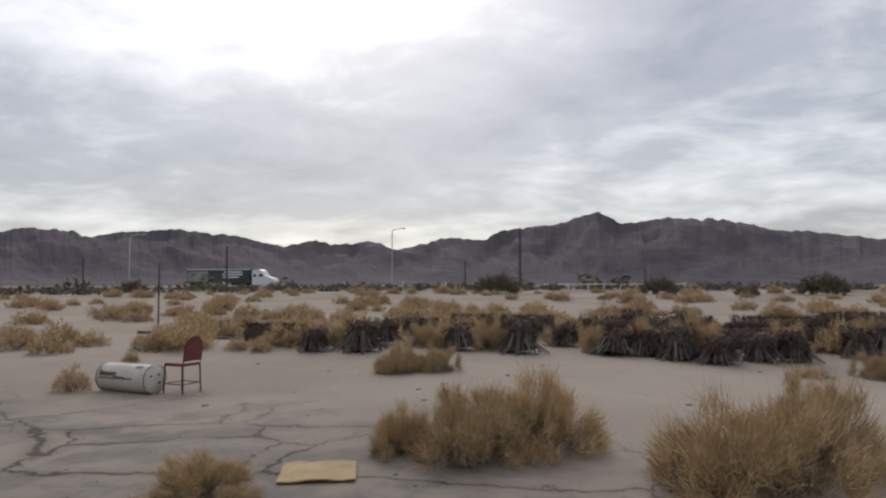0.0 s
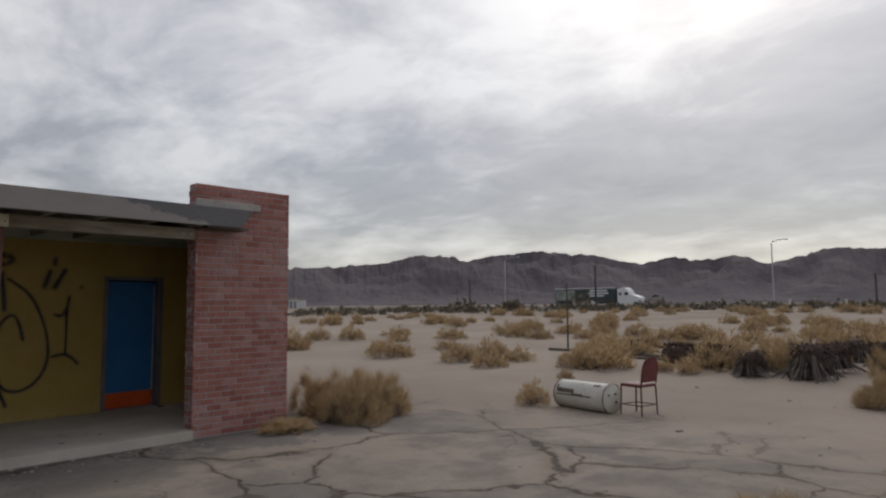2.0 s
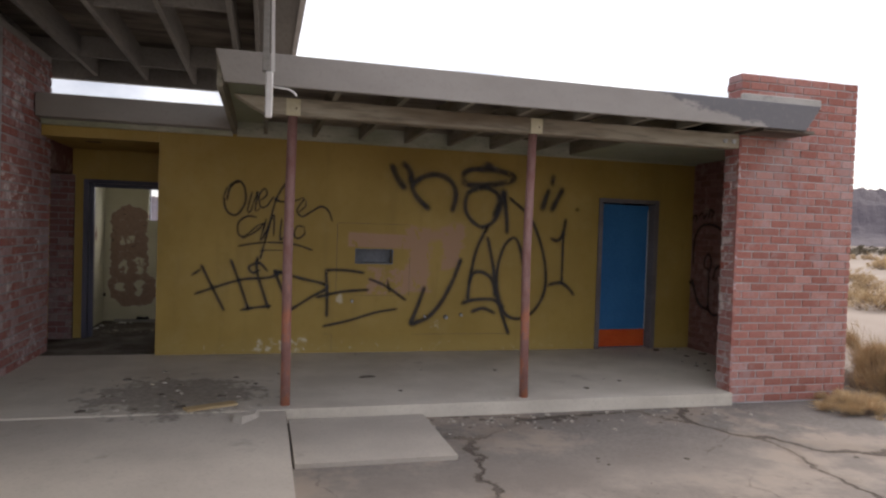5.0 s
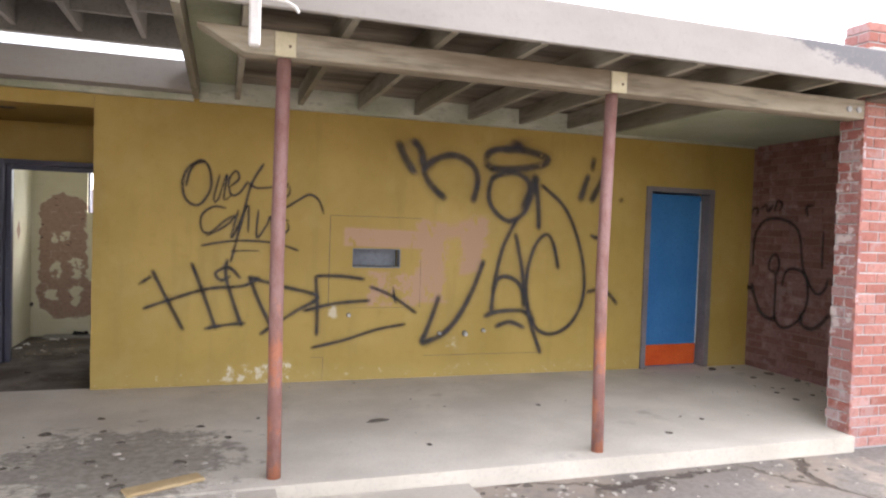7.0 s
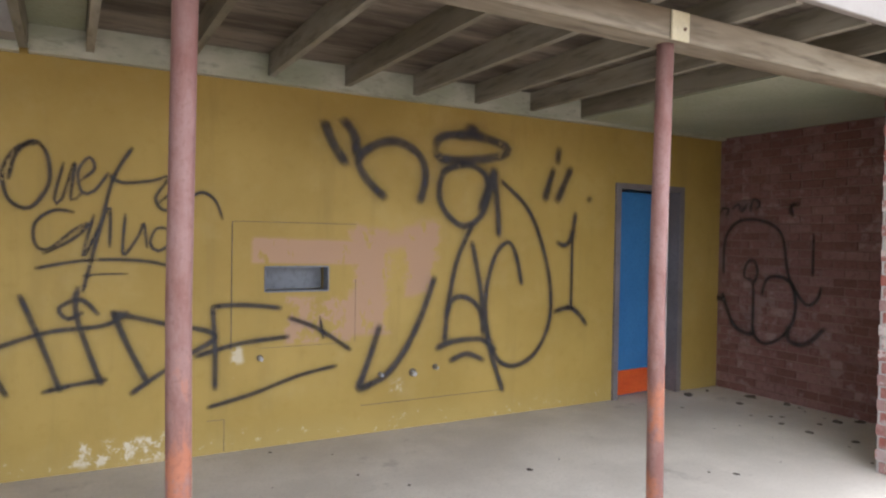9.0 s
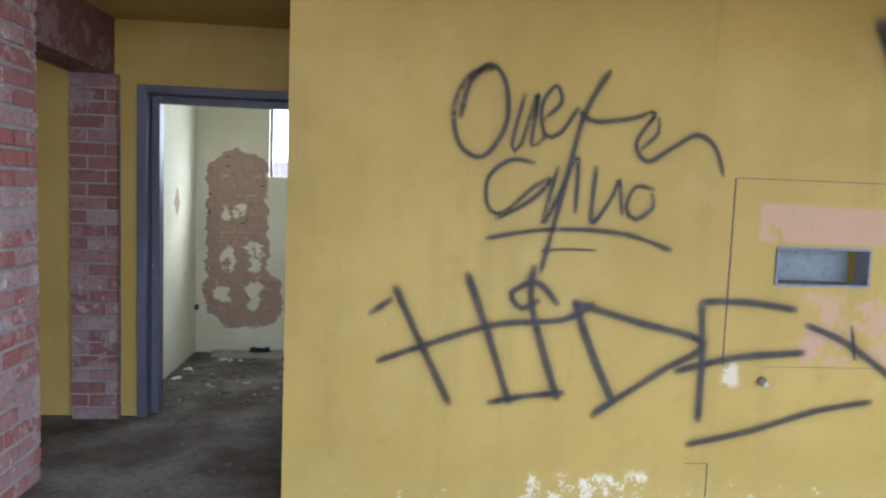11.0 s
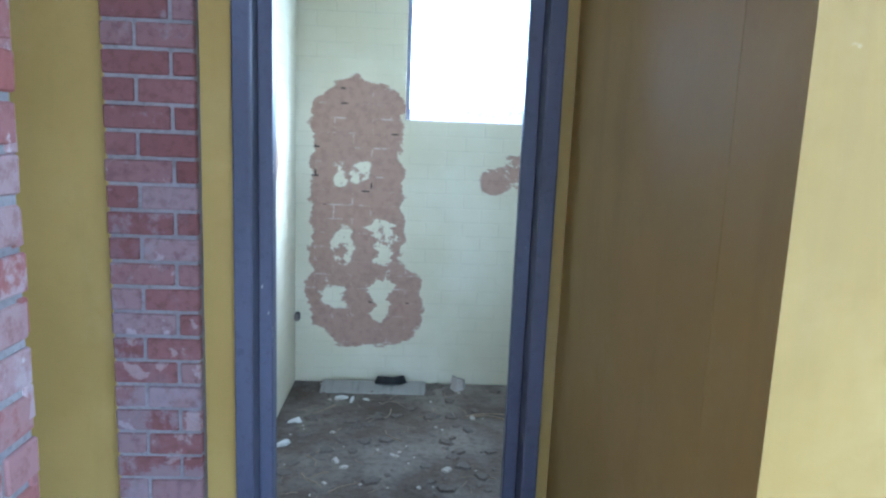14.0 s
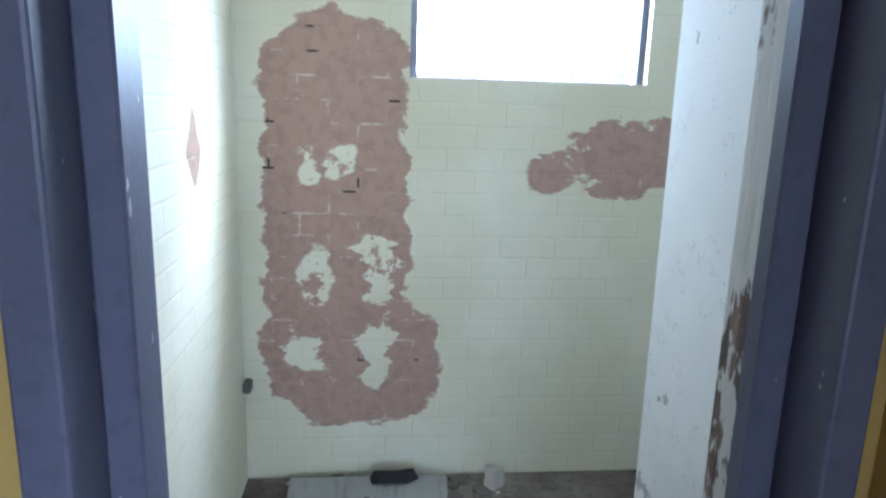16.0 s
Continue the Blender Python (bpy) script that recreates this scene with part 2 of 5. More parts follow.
spots = k.math('MULTIPLY', k.step(k.noise(20, 3, 0.5), 0.77, 0.80), k.step(n1, 0.45, 0.6))
yel = k.mix(k.math('MULTIPLY', spots, 0.7), yel, (0.66, 0.60, 0.42))
k.colour(yel)
k.bump(k.math('ADD', k.math('MULTIPLY', n2, 0.5), k.math('MULTIPLY', n3, 0.6)), 0.25, 0.008)
M_yellow = k.m


def brick_mat(name, tones, wash, rough=0.85, film=(0.44, 0.37, 0.375), spots_=0.0):
    b = Mat(name, rough, spec=0.25)
    r = b.random()
    ramp = b.n.new("ShaderNodeValToRGB")
    ramp.color_ramp.interpolation = 'LINEAR'
    b.l.new(r, ramp.inputs[0])
    ramp.color_ramp.elements[0].color = (*tones[0], 1)
    ramp.color_ramp.elements[1].color = (*tones[2], 1)
    ramp.color_ramp.elements.new(0.5).color = (*tones[1], 1)
    geo = b.n.new("ShaderNodeNewGeometry")
    b.tc = geo.outputs["Position"]
    nA = b.noise(1.6, 5, 0.6)
    nB = b.noise(30, 4, 0.7)
    nC = b.noise(7, 5, 0.7)
    c = b.mix(b.math('MULTIPLY', b.step(nB, 0.45, 0.7), 0.45), ramp.outputs[0], tuple(t * 0.55 for t in tones[0]))
    w = b.math('MULTIPLY', b.step(b.math('ADD', nC, b.math('MULTIPLY', b.math('SUBTRACT', nA, 0.5), 0.7)), 0.5, 0.62), wash)
    wp = b.step(b.math('FRACT', b.math('MULTIPLY', r, 7.3)), 0.25, 0.6)
    c = b.mix(b.math('MULTIPLY', w, b.math('ADD', b.math('MULTIPLY', wp, 0.7), 0.3)), c, film)
    lime = b.math('MULTIPLY', b.step(b.math('ADD', b.noise(11, 4, 0.6), b.math('MULTIPLY', b.math('SUBTRACT', b.noise(0.9, 2), 0.5), 0.6)), 0.62, 0.68), spots_)
    c = b.mix(lime, c, (0.74, 0.72, 0.72))
    b.colour(c)
    b.bump(b.math('ADD', nB, nC), 0.5, 0.006)
    return b.m


M_brick = brick_mat("red_brick", ((0.29, 0.115, 0.09), (0.38, 0.16, 0.13), (0.45, 0.245, 0.215)), 0.34)
M_brick_pale = brick_mat("whitewashed_brick", ((0.30, 0.105, 0.085), (0.30, 0.14, 0.13), (0.36, 0.25, 0.25)), 0.75, spots_=0.45)
# brick tones darkened to carry the pilaster's shade, with a few lime spots
M_brick_shade = brick_mat("shaded_brick", ((0.16, 0.065, 0.06), (0.21, 0.10, 0.095), (0.25, 0.17, 0.175)), 0.5, film=(0.28, 0.24, 0.26), spots_=0.18)
# red brick at half tone: shade of the porch end and passage header
M_brick_dull = brick_mat("dimmed_brick", ((0.15, 0.07, 0.06), (0.19, 0.09, 0.08), (0.23, 0.13, 0.12)), 0.25)
M_mortar = worn("brick_mortar", (0.38, 0.36, 0.36), (0.48, 0.46, 0.455), 3, 60, 0.95)
M_mortar_grey = worn("grey_old_mortar", (0.25, 0.235, 0.24), (0.36, 0.345, 0.345), 5, 60, 0.95, bump=0.6)
# mortar dimmed to go with the shade-toned brick
M_mortar_dull = worn("dimmed_mortar", (0.19, 0.11, 0.095), (0.24, 0.15, 0.13), 3, 60, 0.95)


def slab_mat(name, c1, c2, scale):
    b = Mat(name, 0.87, spec=0.25)
    x_, y_, z_ = b.xyz()
    big, fin, mid = b.step(b.noise(scale, 5, 0.6), 0.35, 0.68), b.noise(45, 4, 0.6), b.noise(4.5, 6, 0.7)
    c = b.mix(big, c1, c2)
    c = b.mix(b.math('MULTIPLY', b.step(fin, 0.48, 0.75), 0.35), c, tuple(v * 0.7 for v in c1))
    # dark gritty dirt where the concrete has broken up
    ex = b.math('DIVIDE', b.math('ADD', x_, 0.8), 0.8)
    ey = b.math('DIVIDE', b.math('SUBTRACT', y_, 10.7), 0.75)
    d = b.math('ADD', b.math('SQRT', b.math('ADD', b.math('MULTIPLY', ex, ex), b.math('MULTIPLY', ey, ey))), b.math('MULTIPLY', b.math('SUBTRACT', mid, 0.5), 2.4))
    dirt = b.math('SUBTRACT', 1.0, b.step(d, 0.7, 1.05))
    c = b.mix(b.math('MULTIPLY', dirt, 0.65), c, b.mix(b.step(b.noise(18, 5, 0.7), 0.4, 0.6), (0.12, 0.10, 0.085), (0.24, 0.21, 0.18)))
    stain = b.step(b.noise(1.7, 5, 0.65), 0.60, 0.72)
    c = b.mix(b.math('MULTIPLY', stain, 0.4), c, (0.21, 0.18, 0.15))
    b.colour(c).bump(b.math('ADD', b.math('MULTIPLY', fin, 0.5), b.math('MULTIPLY', dirt, b.math('MULTIPLY', mid, 2.0))), 0.35, 0.01)
    return b.m


# mortar colour darkened the same way for the shaded pilaster
M_mortar_shade = worn("shaded_mortar", (0.20, 0.18, 0.185), (0.28, 0.26, 0.265), 3, 60, 0.95)
M_concrete = slab_mat("porch_concrete", (0.50, 0.46, 0.395), (0.62, 0.575, 0.50), 1.1)
M_apron = slab_mat("apron_concrete", (0.42, 0.38, 0.33), (0.52, 0.475, 0.41), 0.7)
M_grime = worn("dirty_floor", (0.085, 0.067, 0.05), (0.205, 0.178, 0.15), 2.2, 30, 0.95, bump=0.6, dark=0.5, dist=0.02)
M_oldwood = worn("weathered_green_wood", (0.19, 0.172, 0.128), (0.36, 0.34, 0.285), 2.2, 24, 0.85, stretch=(1, 0.15, 1), dark=0.45)
M_ledger = worn("flaking_green_ledger", (0.33, 0.35, 0.26), (0.55, 0.55, 0.46), 3.0, 24, 0.85, stretch=(0.4, 1, 1), dark=0.5)
M_beamwood = worn("weathered_beam_wood", (0.17, 0.132, 0.092), (0.39, 0.35, 0.28), 3.5, 22, 0.85, stretch=(0.14, 1, 1), dark=0.4, bump=0.5)
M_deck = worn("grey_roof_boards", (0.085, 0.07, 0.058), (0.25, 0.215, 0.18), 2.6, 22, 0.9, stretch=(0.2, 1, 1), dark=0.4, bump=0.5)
k = Mat("fascia_paint", 0.75)
px, py, pz = k.xyz()
n1, n2, n3 = k.noise(0.9, 5, 0.6, (0.4, 1, 1)), k.noise(30, 4), k.noise(3.0, 6, 0.7, (1, 1, 1.6))
col = k.mix(k.step(n1, 0.35, 0.65), (0.27, 0.25, 0.232), (0.35, 0.33, 0.31))
burn = k.math('ADD', k.math('ADD', px, k.math('MULTIPLY', k.math('SUBTRACT', pz, 2.65), 4.2)), k.math('MULTIPLY', k.math('SUBTRACT', n3, 0.5), 1.6))
soot = k.math('MAXIMUM', k.math('MULTIPLY', k.step(burn, 4.35, 4.55), 0.85), k.math('MULTIPLY', k.step(n3, 0.66, 0.74), 0.35))
col = k.mix(soot, col, (0.125, 0.125, 0.14))
col = k.mix(k.math('MULTIPLY', k.step(n2, 0.5, 0.75), 0.3), col, (0.25, 0.235, 0.22))
k.colour(col).bump(k.math('ADD', n2, n3), 0.25, 0.006)
M_fascia = k.m
M_greenply = worn("green_plywood", (0.34, 0.37, 0.27), (0.42, 0.44, 0.345), 0.8, 30, 0.8, dark=0.75)
k = Mat("rusty_post_paint", 0.6)
px, py, pz = k.xyz()
n1, n2 = k.noise(9, 5, 0.7, (1, 1, 0.35)), k.noise(50, 4, 0.6)
col = k.mix(k.step(n1, 0.35, 0.65), (0.22, 0.105, 0.09), (0.29, 0.175, 0.162))
rz_ = k.math('ADD', k.math('SUBTRACT', 0.95, pz), k.math('MULTIPLY', k.math('SUBTRACT', n1, 0.5), 1.6))
col = k.mix(k.math('MULTIPLY', k.math('MULTIPLY', k.step(rz_, -0.05, 0.25), k.step(k.noise(6, 5, 0.7, (1, 1, 0.5)), 0.45, 0.56)), 0.7), col, (0.44, 0.15, 0.07))
col = k.mix(k.math('MULTIPLY', k.step(n2, 0.5, 0.72), 0.4), col, (0.16, 0.075, 0.06))
k.colour(col).bump(n2, 0.3, 0.004)
M_post = k.m
M_rust = worn("orange_rust", (0.45, 0.12, 0.045), (0.50, 0.21, 0.12), 6, 60, 0.85, dark=0.6)
M_plate = worn("cream_plate", (0.55, 0.50, 0.34), (0.64, 0.59, 0.45), 9, 60, 0.7, dark=0.75)
M_blue = worn("blue_door_paint", (0.035, 0.155, 0.37), (0.05, 0.195, 0.43), 1.5, 30, 0.45, dark=0.75, bump=0.1)
M_orange = worn("orange_kick_plate", (0.60, 0.085, 0.02), (0.66, 0.12, 0.03), 3, 30, 0.5, dark=0.75, bump=0.1)
k = Mat("slate_blue_frame", 0.45)
n1, n2, n3 = k.noise(3, 5, 0.6, (1, 1, 0.3)), k.noise(40, 4, 0.6), k.noise(26, 3, 0.6, (1, 1, 0.35))
col = k.mix(k.step(n1, 0.35, 0.65), (0.075, 0.077, 0.112), (0.105, 0.107, 0.152))
col = k.mix(k.math('MULTIPLY', k.step(n2, 0.5, 0.75), 0.4), col, (0.05, 0.05, 0.07))
col = k.mix(k.step(n3, 0.70, 0.73), col, (0.40, 0.38, 0.36))
k.colour(col).bump(k.math('ADD', n2, n3), 0.2, 0.004)
M_frame = k.m
k = Mat("peeling_jamb_wood", 0.8)
n1, n2 = k.noise(14, 5, 0.7, (1, 1, 0.12)), k.noise(5, 5, 0.7, (1, 1, 0.5))
col = k.mix(k.step(n1, 0.4, 0.6), (0.10, 0.075, 0.06), (0.24, 0.17, 0.13))
col = k.mix(k.step(n2, 0.56, 0.60), col, (0.30, 0.10, 0.07))
col = k.mix(k.step(k.math('ADD', n2, k.math('MULTIPLY', n1, 0.4)), 0.64, 0.68), col, (0.55, 0.54, 0.50))
k.colour(col).bump(k.math('ADD', n1, n2), 0.6, 0.008)
M_jambwood = k.m
M_frame_brown = worn("grey_brown_frame", (0.15, 0.135, 0.14), (0.20, 0.18, 0.19), 3, 40, 0.5, dark=0.65)
M_flash = worn("white_flashing", (0.62, 0.61, 0.60), (0.72, 0.71, 0.70), 2, 40, 0.5, dark=0.8)
M_canopy = worn("canopy_steel_paint", (0.26, 0.25, 0.235), (0.36, 0.345, 0.32), 1.2, 30, 0.7, stretch=(1, 0.2, 1), dark=0.6)
k = Mat("white_plaster", 0.85)
n1, n2, n3 = k.noise(4.5, 5, 0.65), k.noise(24, 4), k.noise(2.0, 4)
col = k.mix(k.step(n3, 0.35, 0.65), (0.66, 0.66, 0.63), (0.74, 0.74, 0.71))
chip = k.step(n1, 0.62, 0.635)
col = k.mix(chip, col, (0.40, 0.39, 0.37))
crack_ = k.math('SUBTRACT', 1.0, k.step(k.math('ABSOLUTE', k.math('SUBTRACT', n1, 0.5)), 0.001, 0.004))
col = k.mix(k.math('MULTIPLY', crack_, 0.5), col, (0.30, 0.29, 0.27))
k.colour(col).bump(k.math('SUBTRACT', k.math('MULTIPLY', n2, 0.3), k.math('ADD', chip, crack_)), 0.5, 0.006)
M_white = k.m
# dark grey-blue; in the shut rooms and slot it stands for unlit depth
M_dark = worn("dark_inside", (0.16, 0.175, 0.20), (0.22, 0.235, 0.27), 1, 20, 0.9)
M_stone = worn("coping_stone", (0.38, 0.365, 0.34), (0.47, 0.45, 0.42), 3, 40, 0.9)

# cream room wall over brick, with brown bare areas
k = Mat("cream_room_paint", 0.7, spec=0.3)
px, py, pz = k.xyz()
nr = k.noise(9, 5, 0.7)
ne = k.noise(6.0, 4, 0.62, (1, 1, 1.7))
ns = k.noise(26, 4, 0.6)
bt = k.n.new("ShaderNodeTexBrick")
cb = k.n.new("ShaderNodeCombineXYZ")
k.l.new(k.math('ADD', px, py), cb.inputs[0])
k.l.new(pz, cb.inputs[1])
k.l.new(cb.outputs[0], bt.inputs["Vector"])
bt.inputs["Scale"].default_value = 1.0
bt.inputs["Brick Width"].default_value = 0.2155
bt.inputs["Row Height"].default_value = 0.083
bt.inputs["Mortar Size"].default_value = 0.006
bt.inputs["Mortar Smooth"].default_value = 0.6
joint = bt.outputs["Fac"]
cream = k.mix(k.step(k.noise(1.5, 4), 0.35, 0.65), (0.60, 0.565, 0.41), (0.68, 0.65, 0.51))
cream = k.mix(k.math('MULTIPLY', joint, k.math('MULTIPLY', k.step(nr, 0.42, 0.58), 0.17)), cream, (0.42, 0.40, 0.29))


def blob(cx, z0, z1, r, ragged, sx=1.0):
    dx = k.math('MULTIPLY', k.math('SUBTRACT', px, cx), sx)
    zc = k.math('MAXIMUM', k.math('MINIMUM', pz, z1), z0)
    dz = k.math('SUBTRACT', pz, zc)
    d = k.math('SQRT', k.math('ADD', k.math('MULTIPLY', dx, dx), k.math('MULTIPLY', dz, dz)))
    d = k.math('ADD', d, k.math('MULTIPLY', k.math('SUBTRACT', ne, 0.5), ragged))
    return k.math('SUBTRACT', 1.0, k.step(d, r - 0.008, r + 0.008))


back = k.math('GREATER_THAN', py, 15.70)
bare = k.math('MAXIMUM', blob(-2.12, 0.50, 1.54, 0.27, 0.20), blob(-1.93, 0.44, 0.56, 0.21, 0.16))
left_on = blob(-2.197, 0.79, 0.88, 0.065, 0.12)
for spec in ((-1.96, 0.80, 0.94, 0.06, 0.28), (-2.25, 0.50, 0.56, 0.05, 0.25), (-1.96, 0.46, 0.62, 0.055, 0.3), (-2.0, 0.95, 0.99, 0.02, 0.12), (-2.22, 1.22, 1.31, 0.03, 0.16), (-2.11, 1.265, 1.27, 0.05, 0.14), (-1.86, 1.36, 1.42, 0.03, 0.06)):
    left_on = k.math('MAXIMUM', left_on, blob(*spec))
bare = k.math('MULTIPLY', bare, k.math('SUBTRACT', 1.0, k.math('MULTIPLY', left_on, k.step(nr, 0.40, 0.47))))
bare2 = k.math('MAXIMUM', blob(-0.9, 1.26, 1.36, 0.09, 0.3, 0.24), blob(-1.3, 1.22, 1.25, 0.045, 0.12, 0.5))
bare = k.math('MULTIPLY', k.math('MAXIMUM', bare, bare2), back)
left_spot = k.math('MULTIPLY', k.math('LESS_THAN', px, -2.46), k.math('SUBTRACT', 1.0, k.step(
    k.math('ADD', k.math('ADD', k.math('ABSOLUTE', k.math('MULTIPLY', k.math('SUBTRACT', py, 15.16), 1.5)),
                         k.math('ABSOLUTE', k.math('SUBTRACT', pz, 1.34))), k.math('MULTIPLY', nr, 0.1)), 0.165, 0.18)))
bare = k.math('MAXIMUM', bare, left_spot)
brown = k.mix(k.step(ns, 0.4, 0.7), (0.37, 0.25, 0.192), (0.31, 0.207, 0.16))
brown = k.mix(k.math('MULTIPLY', joint, k.math('MULTIPLY', k.step(nr, 0.54, 0.64), 0.6)), brown, (0.62, 0.55, 0.48))
slit = k.math('MULTIPLY', joint, k.step(k.noise(7, 2), 0.635, 0.70))
brown = k.mix(slit, brown, (0.04, 0.035, 0.03))
k.colour(k.mix(bare, cream, brown))
k.bump(k.math('SUBTRACT', k.math('SUBTRACT', k.math('MULTIPLY', ns, 0.3), k.math('MULTIPLY', joint, 0.24)), k.math('MULTIPLY', bare, 0.5)), 0.4, 0.008)
M_room = k.m

# sprayed paint: covers by the stroke's own thickness, breaking up at the rim
k = Mat("black_spray_paint", 0.55)
at = k.n.new("ShaderNodeAttribute")
at.attribute_name = "cover"
fuzz = k.math('MULTIPLY', at.outputs["Fac"], k.math('ADD', 0.36, k.math('ADD', k.math('MULTIPLY', k.noise(170, 2), 0.35), k.math('MULTIPLY', k.noise(5.5, 4, 0.7), 0.75))))
cov = k.math('MULTIPLY', k.step(fuzz, 0.0, 1.0), 0.86)
k.colour(k.mix(k.noise(12), (0.03, 0.03, 0.035), (0.055, 0.05, 0.055)))
k.l.new(cov, k.b.inputs["Alpha"])
M_spray = k.m


def leafy(name, c1, c2, c3):
    b = Mat(name, 0.9, spec=0.1)
    r = b.island()
    ramp = b.n.new("ShaderNodeValToRGB")
    b.l.new(r, ramp.inputs[0])
    ramp.color_ramp.elements[0].color = (*c1, 1)
    ramp.color_ramp.elements[1].color = (*c3, 1)
    ramp.color_ramp.elements.new(0.5).color = (*c2, 1)
    tint = b.mix(b.math('MULTIPLY', b.random(), 0.22), ramp.outputs[0], (0.22, 0.17, 0.12))
    b.colour(tint)
    return b.m


M_straw = leafy("dry_straw_stems", (0.40, 0.265, 0.135), (0.55, 0.40, 0.225), (0.68, 0.54, 0.345))
M_twig = leafy("grey_brown_twigs", (0.16, 0.115, 0.085), (0.25, 0.185, 0.14), (0.34, 0.26, 0.20))
M_stump = leafy("charred_palm_fibre", (0.035, 0.026, 0.024), (0.065, 0.047, 0.043), (0.10, 0.07, 0.06))
M_root = leafy("grey_palm_roots", (0.07, 0.062, 0.058), (0.13, 0.118, 0.11), (0.22, 0.2, 0.185))
M_scrub = leafy("grey_green_scrub", (0.11, 0.095, 0.075), (0.16, 0.138, 0.105), (0.21, 0.18, 0.135))
M_mount = worn("mountain_rock", (0.082, 0.07, 0.083), (0.118, 0.099, 0.107), 0.004, 0.03, 0.95, bump=0.35, dark=0.8, dist=20)
M_asphalt = worn("asphalt", (0.05, 0.05, 0.05), (0.07, 0.068, 0.066), 0.3, 10, 0.9)
M_chairred = worn("maroon_vinyl", (0.13, 0.035, 0.035), (0.18, 0.055, 0.05), 6, 50, 0.5, dark=0.7)
M_chairleg = worn("rusted_tube", (0.075, 0.035, 0.03), (0.11, 0.055, 0.045), 9, 60, 0.6)
M_drum = worn("cream_enamel", (0.55, 0.53, 0.47), (0.64, 0.62, 0.57), 2.5, 30, 0.45, dark=0.55)
M_drumrust = worn("brown_rust", (0.12, 0.07, 0.05), (0.20, 0.12, 0.085), 12, 60, 0.9)
M_card = worn("tan_cardboard", (0.42, 0.30, 0.16), (0.50, 0.38, 0.22), 3, 40, 0.9, dark=0.8)
M_rubble = worn("pale_rubble", (0.40, 0.36, 0.31), (0.52, 0.48, 0.42), 12, 70, 0.95)
M_litter = worn("dark_litter", (0.10, 0.085, 0.07), (0.17, 0.145, 0.12), 14, 70, 0.9)
M_litter_pale = worn("dry_leaf_litter", (0.22, 0.17, 0.12), (0.34, 0.27, 0.19), 14, 70, 0.9)
M_pole = worn("dark_pole_wood", (0.07, 0.055, 0.05), (0.10, 0.085, 0.08), 3, 30, 0.9)
M_galv = worn("galvanised_steel", (0.42, 0.43, 0.45), (0.52, 0.53, 0.55), 5, 40, 0.45, metal=0.6)
M_truckwhite = worn("truck_white_paint", (0.70, 0.71, 0.73), (0.76, 0.77, 0.79), 2, 20, 0.35, bump=0.05, dark=0.9)
M_trailer = worn("trailer_dark_print", (0.045, 0.06, 0.06), (0.07, 0.085, 0.085), 0.4, 5, 0.4, bump=0.05)
M_trailer_print = worn("trailer_pale_print", (0.34, 0.37, 0.34), (0.12, 0.15, 0.13), 0.8, 5, 0.4, bump=0.05)
M_tyre = worn("tyre_rubber", (0.02, 0.02, 0.02), (0.03, 0.03, 0.03), 5, 40, 0.8)
M_glass = Mat("dark_glass", 0.08, spec=0.5).colour((0.03, 0.035, 0.04)).m
M_shingle = worn("far_building_paint", (0.55, 0.55, 0.55), (0.62, 0.62, 0.61), 0.5, 6, 0.8)



# ---- building helpers ----
def box(bm, x0, x1, y0, y1, z0, z1):
    vs = [bm.verts.new((x, y, z)) for z in (z0, z1) for x, y in ((x0, y0), (x1, y0), (x1, y1), (x0, y1))]
    for f in ((3, 2, 1, 0), (4, 5, 6, 7), (0, 1, 5, 4), (1, 2, 6, 5), (2, 3, 7, 6), (3, 0, 4, 7)):
        bm.faces.new([vs[i] for i in f])
    return vs


def soft(bm, width=0.006, seg=1):
    bmesh.ops.bevel(bm, geom=bm.edges[:], offset=width, segments=seg, affect='EDGES', profile=0.5)


def tube(bm, pts, r, n=8, taper=1.0, cap=True):
    """A round bar through the points."""
    rings = []
    pts = [Vector(p) for p in pts]
    for i, p in enumerate(pts):
        d = (pts[min(i + 1, len(pts) - 1)] - pts[max(i - 1, 0)]).normalized()
        a = d.orthogonal().normalized() if abs(d.z) > 0.9 else d.cross(Vector((0, 0, 1))).normalized()
        b = d.cross(a)
        rr = r * (1 + (taper - 1) * i / max(1, len(pts) - 1))
        rings.append([bm.verts.new(p + (a * math.cos(2 * math.pi * j / n) + b * math.sin(2 * math.pi * j / n)) * rr) for j in range(n)])
    for u, v in zip(rings, rings[1:]):
        for j in range(n):
            bm.faces.new((u[j], u[(j + 1) % n], v[(j + 1) % n], v[j]))
    if cap:
        bm.faces.new(rings[0][::-1])
        bm.faces.new(rings[-1])


def mesh_of(name, bm, material, smooth=False):
    me = bpy.data.meshes.new(name)
    bmesh.ops.recalc_face_normals(bm, faces=bm.faces[:])
    bm.to_mesh(me)
    bm.free()
    me.materials.append(material)
    if smooth:
        me.polygons.foreach_set("use_smooth", [True] * len(me.polygons))
    return me


def part(name, bm, material, parent=None, label="", smooth=False):
    ob = new(name, mesh_of(name, bm, material, smooth))
    ob.parent = parent
    return tagged(ob, label)


def setting(name, bm, material, label, category, smooth=False):
    return tagged(part(name, bm, material, None, "", smooth), label, category, kind="structure")


def thing(name, label, category, group="", at=(0, 0, 0), rz=0.0):
    ob = new(name)
    ob.matrix_basis = pose(*at, 0, 0, rz)
    return tagged(ob, label, category, group)


def boxes(*bs):
    bm = bmesh.new()
    for b in bs:
        box(bm, *b)
    return bm


